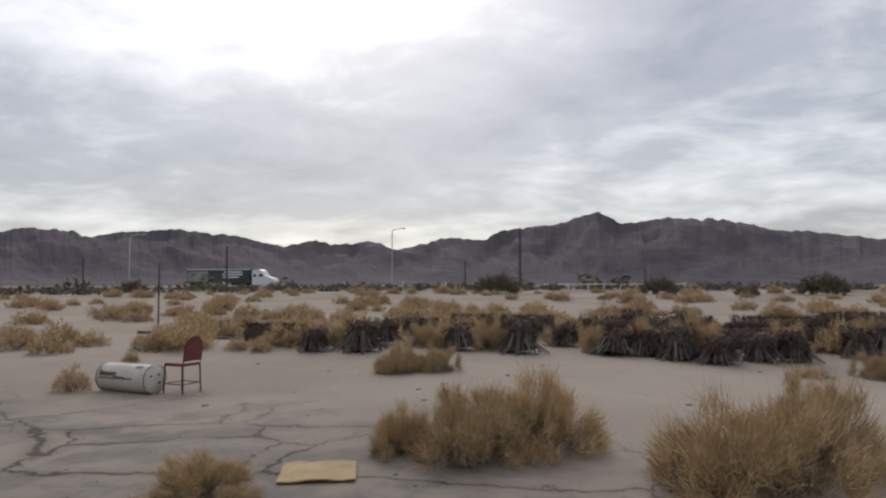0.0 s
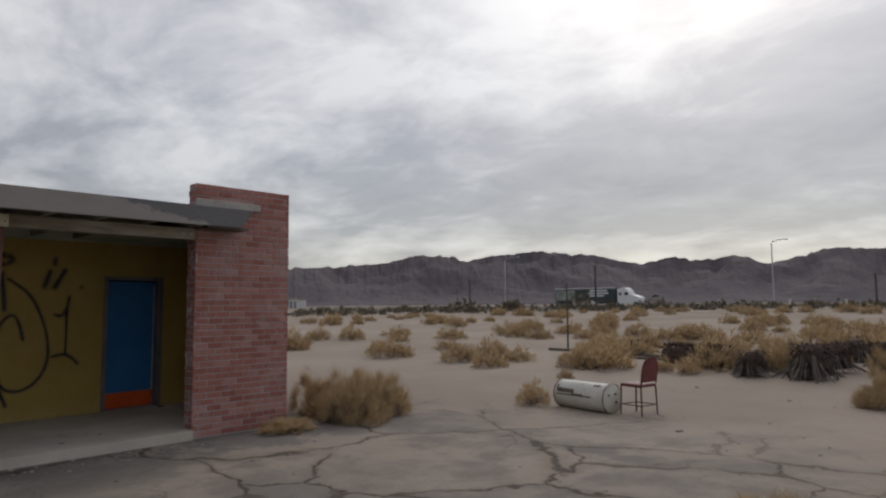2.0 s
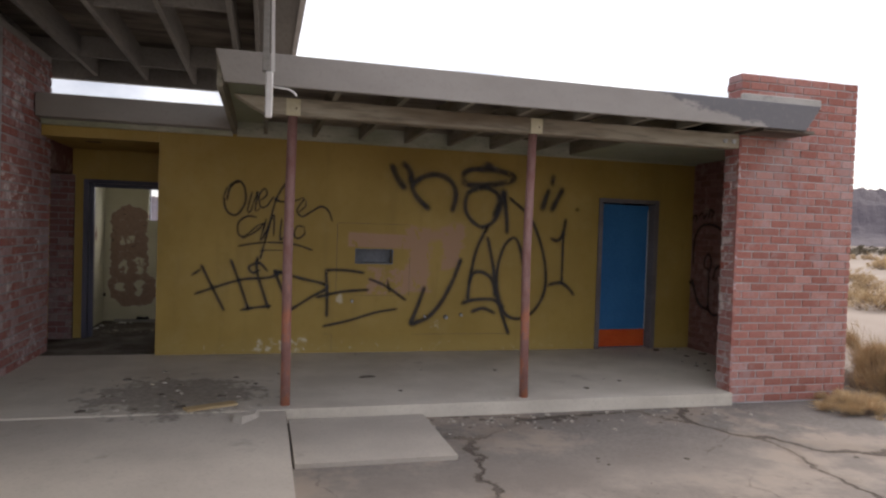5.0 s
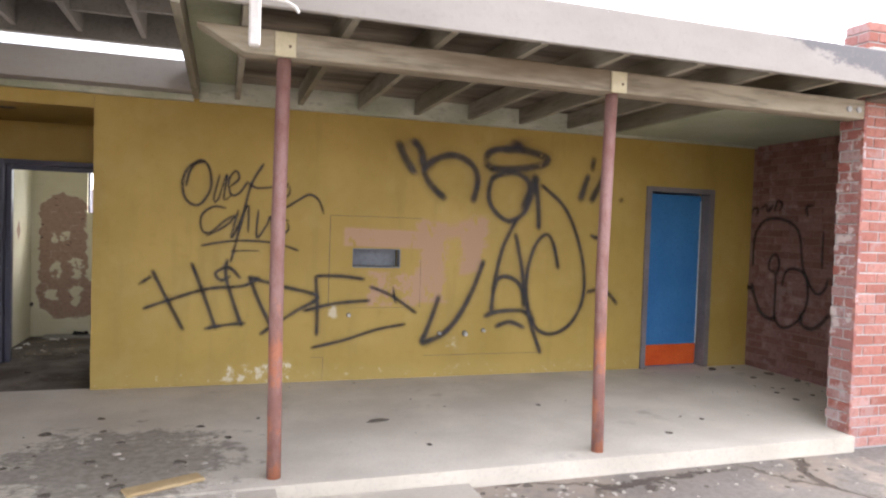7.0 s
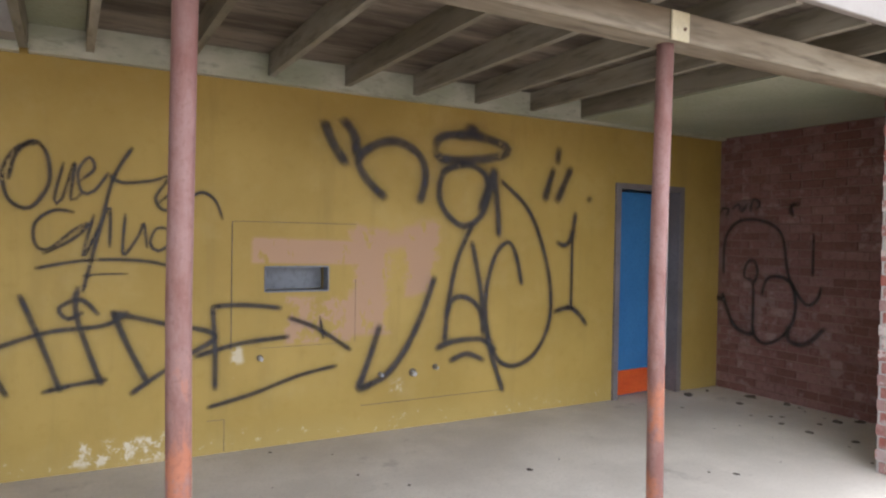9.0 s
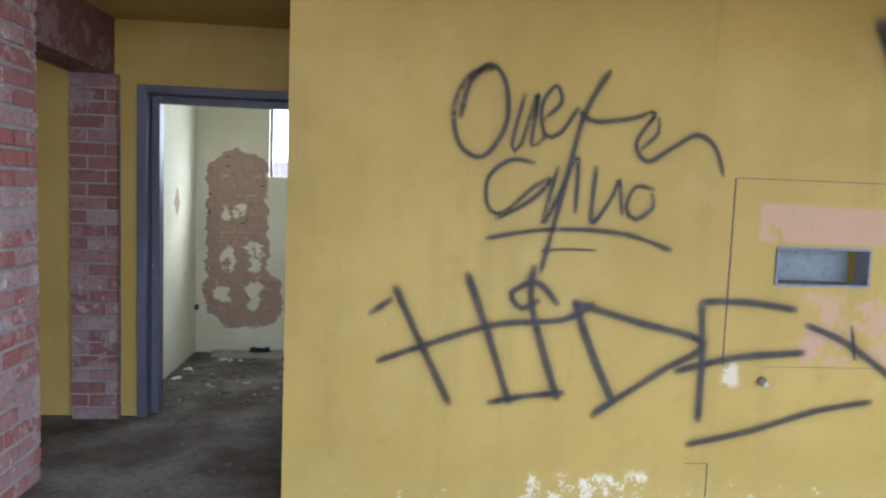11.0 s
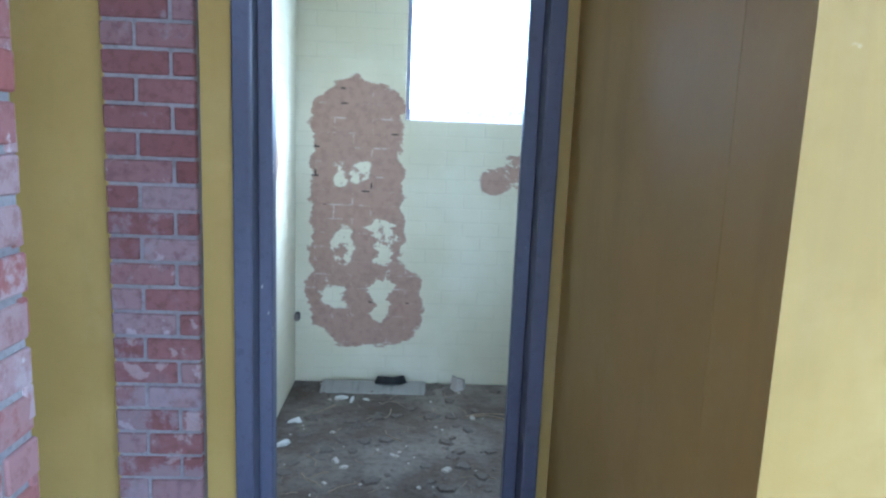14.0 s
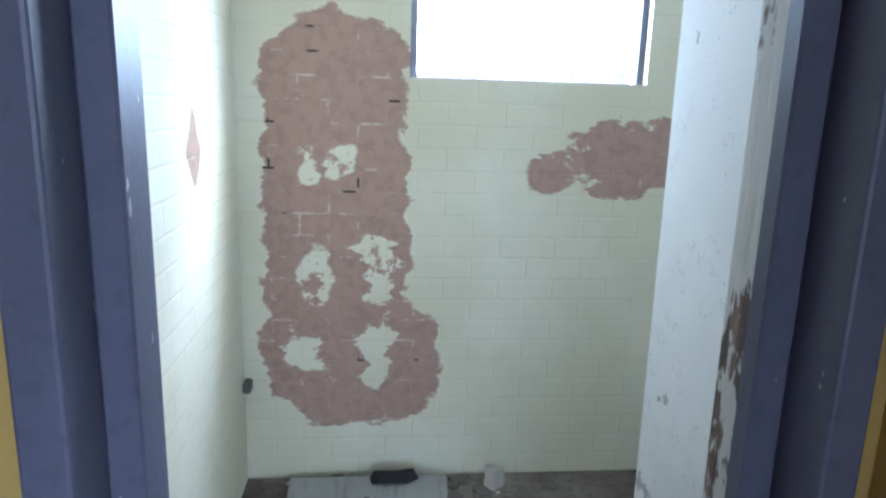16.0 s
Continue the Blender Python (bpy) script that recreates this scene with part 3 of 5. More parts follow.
def wall_y(y0, y1, x0, x1, z0, z1, holes):
    """Boxes of a wall along x with rectangular openings (x0, x1, z0, z1)."""
    out, xs = [], sorted({x0, x1, *[v for h in holes for v in h[:2]]})
    for a, b in zip(xs, xs[1:]):
        inside = sorted((h for h in holes if h[0] <= a and h[1] >= b), key=lambda h: h[2])
        z = z0
        for h in inside:
            if h[2] > z:
                out.append((a, b, y0, y1, z, h[2]))
            z = h[3]
        if z < z1:
            out.append((a, b, y0, y1, z, z1))
    bm = boxes(*out)
    bmesh.ops.remove_doubles(bm, verts=bm.verts[:], dist=0.0005)
    return bm


def ground_z(x, y):
    z = -0.12 - 0.15 * math.exp(-((x - 11) ** 2 + (y - 7.4) ** 2) / 14.0)
    if x > 13:
        z += min(1.0, (x - 13) / 6) * 0.06
    if x > 40:
        z += min(1.0, (x - 40) / 60) * 1.0
    dist = math.hypot(x - 3, y - 8)
    if dist > 9:
        z += 0.07 * min(1, (dist - 9) / 8) * (noise.noise(Vector((x * 0.22, y * 0.22, 0))) + 0.5 * noise.noise(Vector((x * 0.6, y * 0.6, 3))))
    return z


# ---- ground ----
def spread(lo, hi, centre, fine):
    vals, step, v = [centre], fine, centre
    while v < hi:
        v += step
        vals.append(v)
        step = fine if abs(v - centre) < 26 else step * 1.22
    step, v = fine, centre
    while v > lo:
        v -= step
        vals.append(v)
        step = fine if abs(v - centre) < 26 else step * 1.22
    return sorted(vals)


bm = bmesh.new()
gx, gy = spread(-3800, 3800, 8.0, 0.6), spread(-3800, 3800, 6.0, 0.6)
rows_v = [[bm.verts.new((x, y, ground_z(x, y))) for x in gx] for y in gy]
for ra, rb in zip(rows_v, rows_v[1:]):
    for j in range(len(gx) - 1):
        bm.faces.new((ra[j], ra[j + 1], rb[j + 1], rb[j]))
setting("ground", bm, M_ground, "dry desert sand and cracked old paving", "ground", True)

# mountains: a ridge whose height follows the bearing from the lot
RIDGE = [(-40, 60), (-26, 78), (-22, 74), (-14, 91), (-9.5, 108), (-5.5, 113), (-1.8, 104), (0.2, 122), (4.3, 101), (8.0, 93),
         (10.0, 76), (12.3, 80), (17.4, 61), (19.3, 74), (22.0, 69), (24.2, 75), (26.5, 67), (31.4, 86), (35.3, 95), (38.0, 92),
         (41.8, 82), (45.2, 97), (49, 82), (53, 76), (58, 72), (66, 64), (75, 60), (90, 50), (120, 44), (150, 40)]


def ridge_height(az):
    for (a0, h0), (a1, h1) in zip(RIDGE, RIDGE[1:]):
        if a0 <= az <= a1:
            f = (az - a0) / (a1 - a0)
            f = f * f * (3 - 2 * f)
            return h0 + (h1 - h0) * f
    return 45.0


bm = bmesh.new()
prev = None
for i in range(0, 1201):
    az = -60 + 220 * i / 1200
    a = radians(az)
    row = []
    top = ridge_height(az) * max(0.84, math.cos(radians(az - 13.3))) / 1188 * 2600 + 7 * noise.fractal(Vector((az * 1.6, 0, 0)), 0.9, 2.2, 6)
    for j in range(15):
        f = j / 14
        r = 1750 + 850 * f if j < 13 else 2600 + 500 * (j - 12)
        hgt = top * (f * 14 / 12) ** 1.5 if j < 12 else top * (1.0, 0.9, 0.3)[j - 12]
        if 0 < j < 12:
            n3 = noise.fractal(Vector((az * 0.22, f * 3.0, 1.7)), 0.9, 2.1, 6)
            hgt *= 1 + 0.75 * n3 * (1 - f * 0.75)
        row.append(bm.verts.new((r * math.cos(a), r * math.sin(a), max(-2.0, hgt * 1.0) + (0.8 if j else -3))))
    if prev:
        for j in range(14):
            bm.faces.new((prev[j], row[j], row[j + 1], prev[j + 1]))
    prev = row
setting("backdrop", bm, M_mount, "bare dark desert mountain range on the horizon", "mountains", False)

# ---- road far out ----
bm = boxes((126, 140, -700, 900, 0.2, 1.0))
setting("road", bm, M_asphalt, "raised asphalt highway across the desert", "road")

# ---- slabs ----
bm = boxes((-4.0, 4.57, 10.08, 12.74, -0.3, 0.0), (4.571, 6.0, 10.362, 12.74, -0.3, 0.0), (-1.27, 6.0, 12.741, 13.99, -0.3, 0.0))
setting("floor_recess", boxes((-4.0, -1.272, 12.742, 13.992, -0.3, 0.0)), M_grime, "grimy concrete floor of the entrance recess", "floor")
setting("floor", bm, M_concrete, "bare stained concrete porch floor with chipped edge", "floor")
setting("pavement", boxes((-8.0, 0.13, 3.2, 10.076, -0.3, -0.012)), M_apron, "smooth grey concrete apron under the canopy", "pavement")
setting("pavement_patch", boxes((0.16, 1.33, 8.95, 10.072, -0.3, -0.085)), M_apron, "pale concrete patch beside the porch step", "pavement")
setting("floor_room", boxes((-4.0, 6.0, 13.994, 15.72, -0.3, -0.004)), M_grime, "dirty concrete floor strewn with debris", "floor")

# ---- walls ----
T = 2.64
setting("wall_front", wall_y(12.67, 12.87, -1.28, 5.85, 0, T, [(1.03, 1.50, 1.126, 1.297), (4.39, 5.25, 0, 2.055)]), M_yellow,
        "mustard yellow painted wall covered in black graffiti", "wall")
setting("wall_niche", boxes((-1.28, -1.08, 12.872, 13.998, 0, T)), M_yellow, "mustard yellow painted side wall of the entrance recess", "wall")
setting("lintel_niche", boxes((-2.50, -1.283, 12.67, 12.87, 2.48, T)), M_yellow, "yellow painted header over the entrance recess", "wall")
setting("ceiling_niche", boxes((-4.0, -1.283, 12.873, 13.998, 2.481, 2.6)), M_yellow, "yellow painted recess ceiling", "ceiling")
setting("wall_back", wall_y(14.0, 14.15, -4.0, -1.08, 0, T, [(-2.34, -1.35, 0, 2.065)]), M_yellow, "yellow painted wall round a dark door frame", "wall")
setting("wall_passage", boxes((-4.2, -4.002, 9.5, 15.9, 0, T)), M_yellow, "plain yellow end wall of the side passage", "wall")
setting("wall_room_rear", wall_y(15.72, 15.90, -4.0, 6.03, -0.1, T, [(-1.85, -0.97, 1.58, 2.36)]), M_room,
        "cream painted brick wall with brown bare areas and a window opening", "wall")
setting("wall_room_side", boxes((-2.62, -2.472, 14.153, 15.722, -0.1, 2.51)), M_room, "cream painted side wall of the small room", "wall")
setting("wall_room_far_side", boxes((-0.30, -0.15, 14.153, 15.722, -0.1, 2.51)), M_white, "white plastered wall of the small room", "wall")
setting("wall_partition", boxes((-1.272, -1.19, 14.153, 14.78, -0.1, 2.51)), M_white, "short chipped white plaster partition behind the door", "wall")
setting("wall_room_front", boxes((-1.078, -0.152, 14.0, 14.152, -0.1, 2.51)), M_white, "white plastered wall beside the door", "wall")
setting("ceiling_room", boxes((-4.0, 5.85, 12.873, 15.718, 2.642, 2.72), (-2.62, -0.15, 14.153, 15.718, 2.503, 2.62)), M_white, "plain white ceiling of the rooms", "ceiling")
# walls added to close off the rooms; their dark colour stands for missing light
setting("wall_store", boxes((-0.148, 5.84, 14.6, 14.7, 0, T), (2.9, 3.0, 12.872, 14.598, 0, T)), M_dark, "added walls closing the rooms behind, coloured dark as unlit depth", "wall")
setting("roof_building", boxes((-4.2, 6.03, 12.68, 15.95, 2.722, 2.85)), M_deck, "flat low roof of the building", "roof")
setting("trim_parapet", boxes((-2.49, -0.45, 12.42, 12.66, 2.66, 2.91)), M_fascia, "pale painted roof edge board above the recess", "trim")
setting("trim_wall_plate", boxes((-2.49, -0.47, 12.60, 12.668, 2.60, 2.657), (-0.42, 5.84, 12.602, 12.668, 2.605, 2.80)), M_ledger, "pale greenish wooden ledger along the wall top", "trim")

# ---- brickwork cores (the bricks follow at the end) ----
pier = setting("wall_pier", boxes((4.582, 6.024, 10.148, 10.362, -0.3, 3.253)), M_mortar, "red brick end wall of the porch with grey mortar", "wall")
side_wall = setting("wall_side", boxes((5.856, 6.024, 10.364, 15.72, -0.3, 2.95)), M_mortar_dull, "brick side wall of the porch, toned dark for shade, with a black tag", "wall")
left_wall = setting("wall_left", boxes((-2.744, -2.516, 9.6, 13.044, -0.3, 3.35)), M_mortar_grey, "whitewashed worn red brick wall", "wall")
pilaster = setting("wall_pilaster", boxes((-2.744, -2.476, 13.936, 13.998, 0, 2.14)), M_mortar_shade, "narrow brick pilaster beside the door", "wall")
setting("lintel_brick", boxes((-2.75, -2.51, 13.048, 13.996, 2.14, 2.48)), M_brick_dull, "brick header over the side passage, toned dark for shade", "wall")
bm = boxes((4.56, 5.52, 10.09, 10.147, 2.95, 3.05))
soft(bm, 0.008)
setting("trim_coping", bm, M_stone, "grey stone ledge on the brick pier", "trim")

# ---- porch roof ----
roof = tagged(new("porch_roof"), "weathered flat porch roof of open rafters and boards", "roof", kind="structure")
for i in range(11):
    x = -0.115 + 0.567 * i
    if x < 4.5:
        bm = boxes((x, x + 0.045, 9.79, 12.60, 2.645, 2.80))
    elif x < 5.1:
        bm = boxes((x, x + 0.045, 9.79, 10.12, 2.66, 2.80), (x, x + 0.045, 10.38, 12.60, 2.665, 2.80))
    else:
        bm = boxes((x, x + 0.045, 10.38, 12.60, 2.665, 2.80))
    part("rafter", bm, M_oldwood, roof)
for i in range(19):
    y = 9.79 + 0.151 * i
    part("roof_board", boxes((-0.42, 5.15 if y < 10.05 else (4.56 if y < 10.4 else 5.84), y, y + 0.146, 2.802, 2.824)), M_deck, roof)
part("end_board", boxes((-0.468, -0.423, 9.79, 12.60, 2.62, 2.83)), M_oldwood, roof)
bm = boxes((-0.41, 5.02, 9.745, 9.787, 2.65, 2.90))
for v in bm.verts:
    if v.co.z > 2.8:
        v.co.x += -0.07 if v.co.x < 0 else 0.17
soft(bm, 0.005)
part("fascia_board", bm, M_fascia, roof, "pale fascia board, smoke-darkened at one end")
part("soffit_strip", boxes((4.56, 5.16, 9.79, 10.14, 2.63, 2.66)), M_deck, roof)
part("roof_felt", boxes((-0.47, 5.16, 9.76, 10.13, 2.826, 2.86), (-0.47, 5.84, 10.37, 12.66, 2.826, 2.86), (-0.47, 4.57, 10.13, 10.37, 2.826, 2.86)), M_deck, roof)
part("ceiling_panel", boxes((-0.42, -0.12, 9.80, 12.60, 2.772, 2.798)), M_greenply, roof, "pale green plywood lining")
part("ceiling_panel", boxes((3.86, 5.84, 10.38, 12.60, 2.628, 2.642)), M_greenply, roof, "pale green plywood lining")
bm = boxes((-0.10, 4.57, 10.14, 10.30, 2.495, 2.64))
for v in bm.verts:
    if v.co.x < 0 and v.co.z > 2.6:
        v.co.x -= 0.26
soft(bm, 0.006)
part("beam", bm, M_beamwood, roof, "long weathered wooden beam with knots")
for x in (4.40, 4.50):
    bm = bmesh.new()
    tube(bm, [(x, 10.142, 2.56), (x, 10.125, 2.56)], 0.022, 10)
    part("bolt", bm, M_galv, roof)


def porch_post(x, lean):
    p = thing("porch_post", "slender rusty red steel post under the porch beam", "post", "porch posts", (x, 10.22, 0))
    bm = bmesh.new()
    tube(bm, [(0, 0, 0), (lean * 0.3, 0, 0.35), (lean, 0, 1.3), (0, 0, 2.497)], 0.042, 14)
    part("shaft", bm, M_post, p, "", True)
    bm = boxes((-0.06, 0.06, -0.095, -0.083, 2.49, 2.632))
    soft(bm, 0.003)
    pl = part("plate", bm, M_plate, p, "cream painted steel plate")
    bm = bmesh.new()
    tube(bm, [(0.025, -0.094, 2.55), (0.025, -0.101, 2.55)], 0.009, 6)
    part("bolt", bm, M_drumrust, pl)


porch_post(0.13, -0.012)
porch_post(2.345, -0.02)

# ---- high canopy ----
# below about y 6.5 the canopy is unseen, extended to shade porch and apron
can = tagged(new("canopy"), "high grey canopy roof on deep joists", "canopy", kind="structure")
for i in range(12):
    x = -0.40 - 0.6 * i
    part("joist", boxes((x - 0.05, x, 2.2, 13.9, 3.42, 3.70)), M_canopy, can)
for i in range(25):
    y = 2.2 + 0.468 * i
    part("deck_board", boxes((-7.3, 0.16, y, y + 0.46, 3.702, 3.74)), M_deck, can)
for i in range(11):
    x = -0.40 - 0.6 * i
    for k_ in range(5):
        y = 3.6 + 2.35 * k_ + (0.25 if i % 2 else 0.0)
        part("nogging", boxes((x - 0.598, x - 0.052, y, y + 0.05, 3.46, 3.70)), M_canopy, can)
part("end_beam", boxes((-7.3, 0.16, 13.9, 14.0, 3.36, 3.70)), M_canopy, can)
part("unseen_front_beam", boxes((-7.3, 0.16, 2.1, 2.198, 3.36, 3.70)), M_canopy, can)
part("soffit", boxes((-0.18, 0.18, 2.2, 13.898, 3.60, 3.63)), M_canopy, can)
part("edge_beam", boxes((-0.22, -0.182, 2.2, 13.898, 3.44, 3.70)), M_canopy, can)
part("edge_flashing", boxes((0.18, 0.23, 2.1, 14.0, 3.57, 3.86)), M_flash, can, "white metal roof edge")
part("roof_sheet", boxes((-7.3, 0.178, 2.1, 14.0, 3.742, 3.80)), M_flash, can)
part("support_wall_plate", boxes((-2.744, -2.516, 9.6, 13.04, 3.352, 3.42)), M_canopy, can)

dsp = thing("downspout", "dented pale metal downspout hanging off the canopy edge", "downspout")
bm = boxes((-0.10, -0.048, 9.30, 9.35, 2.33, 2.66))
soft(bm, 0.008)
part("pipe", bm, M_flash, dsp)
bm = boxes((-0.125, -0.075, 9.31, 9.36, 2.661, 3.60))
soft(bm, 0.005)
part("board", bm, M_canopy, dsp)
bm = boxes((-0.07, -0.045, 9.305, 9.33, 2.661, 3.60))
for v in bm.verts:
    v.co.x += 0.012 * math.sin(v.co.z * 5)
part("flange", bm, M_flash, dsp, "torn pale metal edge")
for z, dx in ((2.55, 0.12), (3.33, 0.17)):
    bm = bmesh.new()
    tube(bm, [(-0.06, 9.30, z), (dx * 0.5, 9.29, z - 0.01), (dx - 0.02, 9.29, z - 0.03), (dx, 9.29, z - 0.055)], 0.008, 6)
    part("strap", bm, M_flash, dsp, "bent loose strap")

# ---- blue door ----
door = tagged(new("door_1"), "bright blue door with an orange kick plate, slightly ajar", "door", kind="structure")
bm = boxes((4.36, 4.42, 12.645, 12.80, 0, 2.085), (5.22, 5.285, 12.645, 12.80, 0, 2.085), (4.42, 5.22, 12.645, 12.80, 2.03, 2.085))
part("door_frame", bm, M_frame_brown, door, "grey-brown wooden door frame")
leaf = new("leaf")
leaf.parent = door
bm = boxes((0, 0.775, 0, 0.04, 0.012, 2.01))
soft(bm, 0.004)
lf = mesh_of("leaf", bm, M_blue)
bpy.data.objects.remove(leaf)
leaf = new("leaf", lf)
leaf.parent = door
leaf.matrix_basis = pose(4.428, 12.72, 0, 0, 0, 4)
tagged(leaf, "blue painted door leaf")
kick = part("kick_plate", boxes((0.01, 0.765, -0.005, -0.001, 0.02, 0.26)), M_orange, leaf, "orange kick plate")
bm = boxes((0.76, 0.773, -0.004, -0.0008, 0.26, 1.95))
part("edge_strip", bm, M_flash, leaf, "pale worn door edge")

# ---- dark framed doorway ----
door2 = tagged(new("door_2"), "open doorway with a chipped slate blue frame, no door", "door", kind="structure")
for name, b in (("jamb", (-2.37, -2.31, 13.965, 14.19, 0, 2.09)), ("jamb", (-1.38, -1.325, 13.965, 14.19, 0, 2.09)),
                ("head", (-2.31, -1.38, 13.965, 14.19, 2.04, 2.09))):
    bm = boxes(b)
    soft(bm, 0.006, 2)
    part(name, bm, M_frame, door2)
for name, b in (("stop", (-2.31, -2.262, 14.06, 14.10, 0, 2.0)), ("stop", (-1.43, -1.38, 14.06, 14.10, 0, 2.0)),
                ("stop", (-2.31, -1.38, 14.06, 14.10, 1.99, 2.04)), ("inner_jamb", (-2.31, -2.275, 14.10, 14.19, 0, 2.0)),
                ("inner_jamb", (-1.415, -1.38, 14.10, 14.19, 0, 2.0))):
    bm = boxes(b)
    soft(bm, 0.004)
    worn_side = name == "inner_jamb" and b[0] > -2
    part(name, bm, M_jambwood if worn_side else M_frame, door2, "peeling bare wood edge" if worn_side else "")

# ---- window ----
win = tagged(new("window_1"), "bare window opening with a thin dark steel frame", "window", kind="structure")
for b in ((-1.85, -1.825, 15.76, 15.80, 1.58, 2.36), (-0.995, -0.97, 15.76, 15.80, 1.58, 2.36), (-1.825, -0.995, 15.76, 15.80, 2.335, 2.36)):
    part("window_frame", boxes(b), M_frame, win)
part("window_sill", boxes((-1.85, -0.97, 15.722, 15.90, 1.56, 1.579)), M_white, win)


# ---- graffiti ----
def graffiti(name, label, place, axis):
    return dict(ob=tagged(new(name), label, "graffiti"), count=0, place=place, axis=axis)


def spray(g, width, *pts):
    """One stroke of paint, smoothed through its turning points."""
    p = [Vector((a, b)) for a, b in pts]
    path = []
    for i in range(len(p) - 1):
        p0, p1, p2, p3 = p[max(i - 1, 0)], p[i], p[i + 1], p[min(i + 2, len(p) - 1)]
        n = max(2, int((p2 - p1).length / 0.025))
        for s in range(n):
            t = s / n
            path.append(0.5 * ((2 * p1) + (p2 - p0) * t + (2 * p0 - 5 * p1 + 4 * p2 - p3) * t * t + (3 * p1 - p0 - 3 * p2 + p3) * t ** 3))
    path.append(p[-1])
    g["count"] += 1
    lift = 0.0045 + 0.0006 * (g["count"] % 7)
    verts, faces, cover = [], [], []
    d0, d1 = (path[1] - path[0]).normalized(), (path[-1] - path[-2]).normalized()
    path = [path[0] - d0 * width * 0.7] + path + [path[-1] + d1 * width * 0.7]
    for i, c in enumerate(path):
        d = (path[min(i + 1, len(path) - 1)] - path[max(i - 1, 0)]).normalized()
        n = Vector((-d.y, d.x))
        end = 0.0 if i in (0, len(path) - 1) else 1.0
        wob_ = 1 + 0.15 * noise.noise(Vector((c.x * 9, c.y * 9, 1)))
        fade = min(1.0, 0.35 + 0.65 * min(i, len(path) - 1 - i) / 3.0)
        for off, cv in ((-3.4, 0), (-1.35, 0.3), (-0.5, 0.9), (0.5, 0.9), (1.35, 0.3), (3.4, 0)):
            q = c + n * off * width * 0.56 * wob_
            verts.append((q.x, g["place"] - lift, q.y) if g["axis"] == "y" else (g["place"] - lift, q.x, q.y))
            cover.append(cv * end * fade)
    for i in range(len(path) - 1):
        for j in range(5):
            a = i * 6 + j
            faces.append((a, a + 1, a + 7, a + 6))
    me = bpy.data.meshes.new("stroke")
    me.from_pydata(verts, [], faces)
    at_ = me.attributes.new("cover", 'FLOAT', 'POINT')
    at_.data.foreach_set("value", cover)
    me.materials.append(M_spray)
    ob = new("stroke", me)
    ob.parent = g["ob"]


block_letters = graffiti("graffiti", "black sprayed block letters on the yellow wall", 12.67, "y")
script_tag = graffiti("graffiti", "thin black sprayed script on the yellow wall", 12.67, "y")
tall_letters = graffiti("graffiti", "tall bold black sprayed letters on the yellow wall", 12.67, "y")
brick_tag = graffiti("graffiti", "black sprayed bubble letters on shade-toned brick", 5.838, "x")
# low block letters
spray(block_letters, 0.029, (-0.79, 1.07), (-0.7, 0.88), (-0.52, 0.52))
spray(block_letters, 0.025, (-0.9, 0.94), (-0.8, 1.01))
spray(block_letters, 0.025, (-0.86, 0.72), (-0.64, 0.8), (-0.32, 0.9), (0.0, 0.93), (0.14, 1.01))
spray(block_letters, 0.029, (-0.46, 1.14), (-0.35, 0.85), (-0.24, 0.53))
spray(block_letters, 0.029, (-0.15, 1.18), (-0.15, 0.98), (-0.01, 0.55))
spray(block_letters, 0.025, (-0.03, 1.0), (-0.13, 1.1), (-0.25, 1.05), (-0.2, 0.98), (-0.12, 1.02))
spray(block_letters, 0.025, (-0.34, 0.53), (-0.18, 0.56), (0.02, 0.58))
spray(block_letters, 0.033, (0.05, 1.02), (0.14, 0.79), (0.26, 0.54))
spray(block_letters, 0.029, (0.05, 1.01), (0.34, 0.93), (0.69, 0.83), (0.49, 0.69), (0.26, 0.54), (0.16, 0.47))
spray(block_letters, 0.029, (1.2, 0.93), (1.42, 0.84), (1.69, 0.66))
spray(block_letters, 0.025, (0.64, 0.33), (0.96, 0.4), (1.29, 0.5), (1.58, 0.55))
spray(block_letters, 0.029, (0.67, 1.03), (0.91, 1.03), (1.15, 1.00))
spray(block_letters, 0.029, (0.67, 1.02), (0.69, 0.72), (0.69, 0.45))
spray(block_letters, 0.029, (0.56, 0.69), (0.86, 0.76), (1.21, 0.79))
spray(block_letters, 0.016, (1.44, 0.93), (1.47, 0.76))
# script
spray(script_tag, 0.02, (-0.36, 2.07), (-0.48, 2.03), (-0.55, 1.89), (-0.52, 1.72), (-0.41, 1.67), (-0.31, 1.82), (-0.32, 2.00), (-0.39, 2.08), (-0.48, 2.00), (-0.52, 1.84))
spray(script_tag, 0.017, (-0.23, 1.96), (-0.28, 1.73), (-0.24, 1.73), (-0.17, 1.96), (-0.19, 1.73), (-0.13, 1.77))
spray(script_tag, 0.017, (-0.14, 1.85), (-0.06, 1.93), (-0.09, 2.00), (-0.15, 1.91), (-0.13, 1.78), (-0.06, 1.79), (0.02, 1.91))
spray(script_tag, 0.02, (0.16, 2.08), (0.05, 1.88), (-0.02, 1.58), (-0.12, 1.15))
spray(script_tag, 0.018, (0.03, 1.89), (0.10, 1.85), (0.27, 1.87), (0.38, 1.90), (0.30, 1.76), (0.36, 1.68), (0.48, 1.75), (0.59, 1.81), (0.68, 1.76), (0.73, 1.63))
spray(script_tag, 0.016, (0.40, 1.88), (0.40, 1.81), (0.32, 1.73))
spray(script_tag, 0.018, (-0.17, 1.65), (-0.28, 1.66), (-0.38, 1.58), (-0.38, 1.45), (-0.31, 1.42), (-0.17, 1.54), (-0.09, 1.58), (-0.18, 1.48), (-0.34, 1.39))
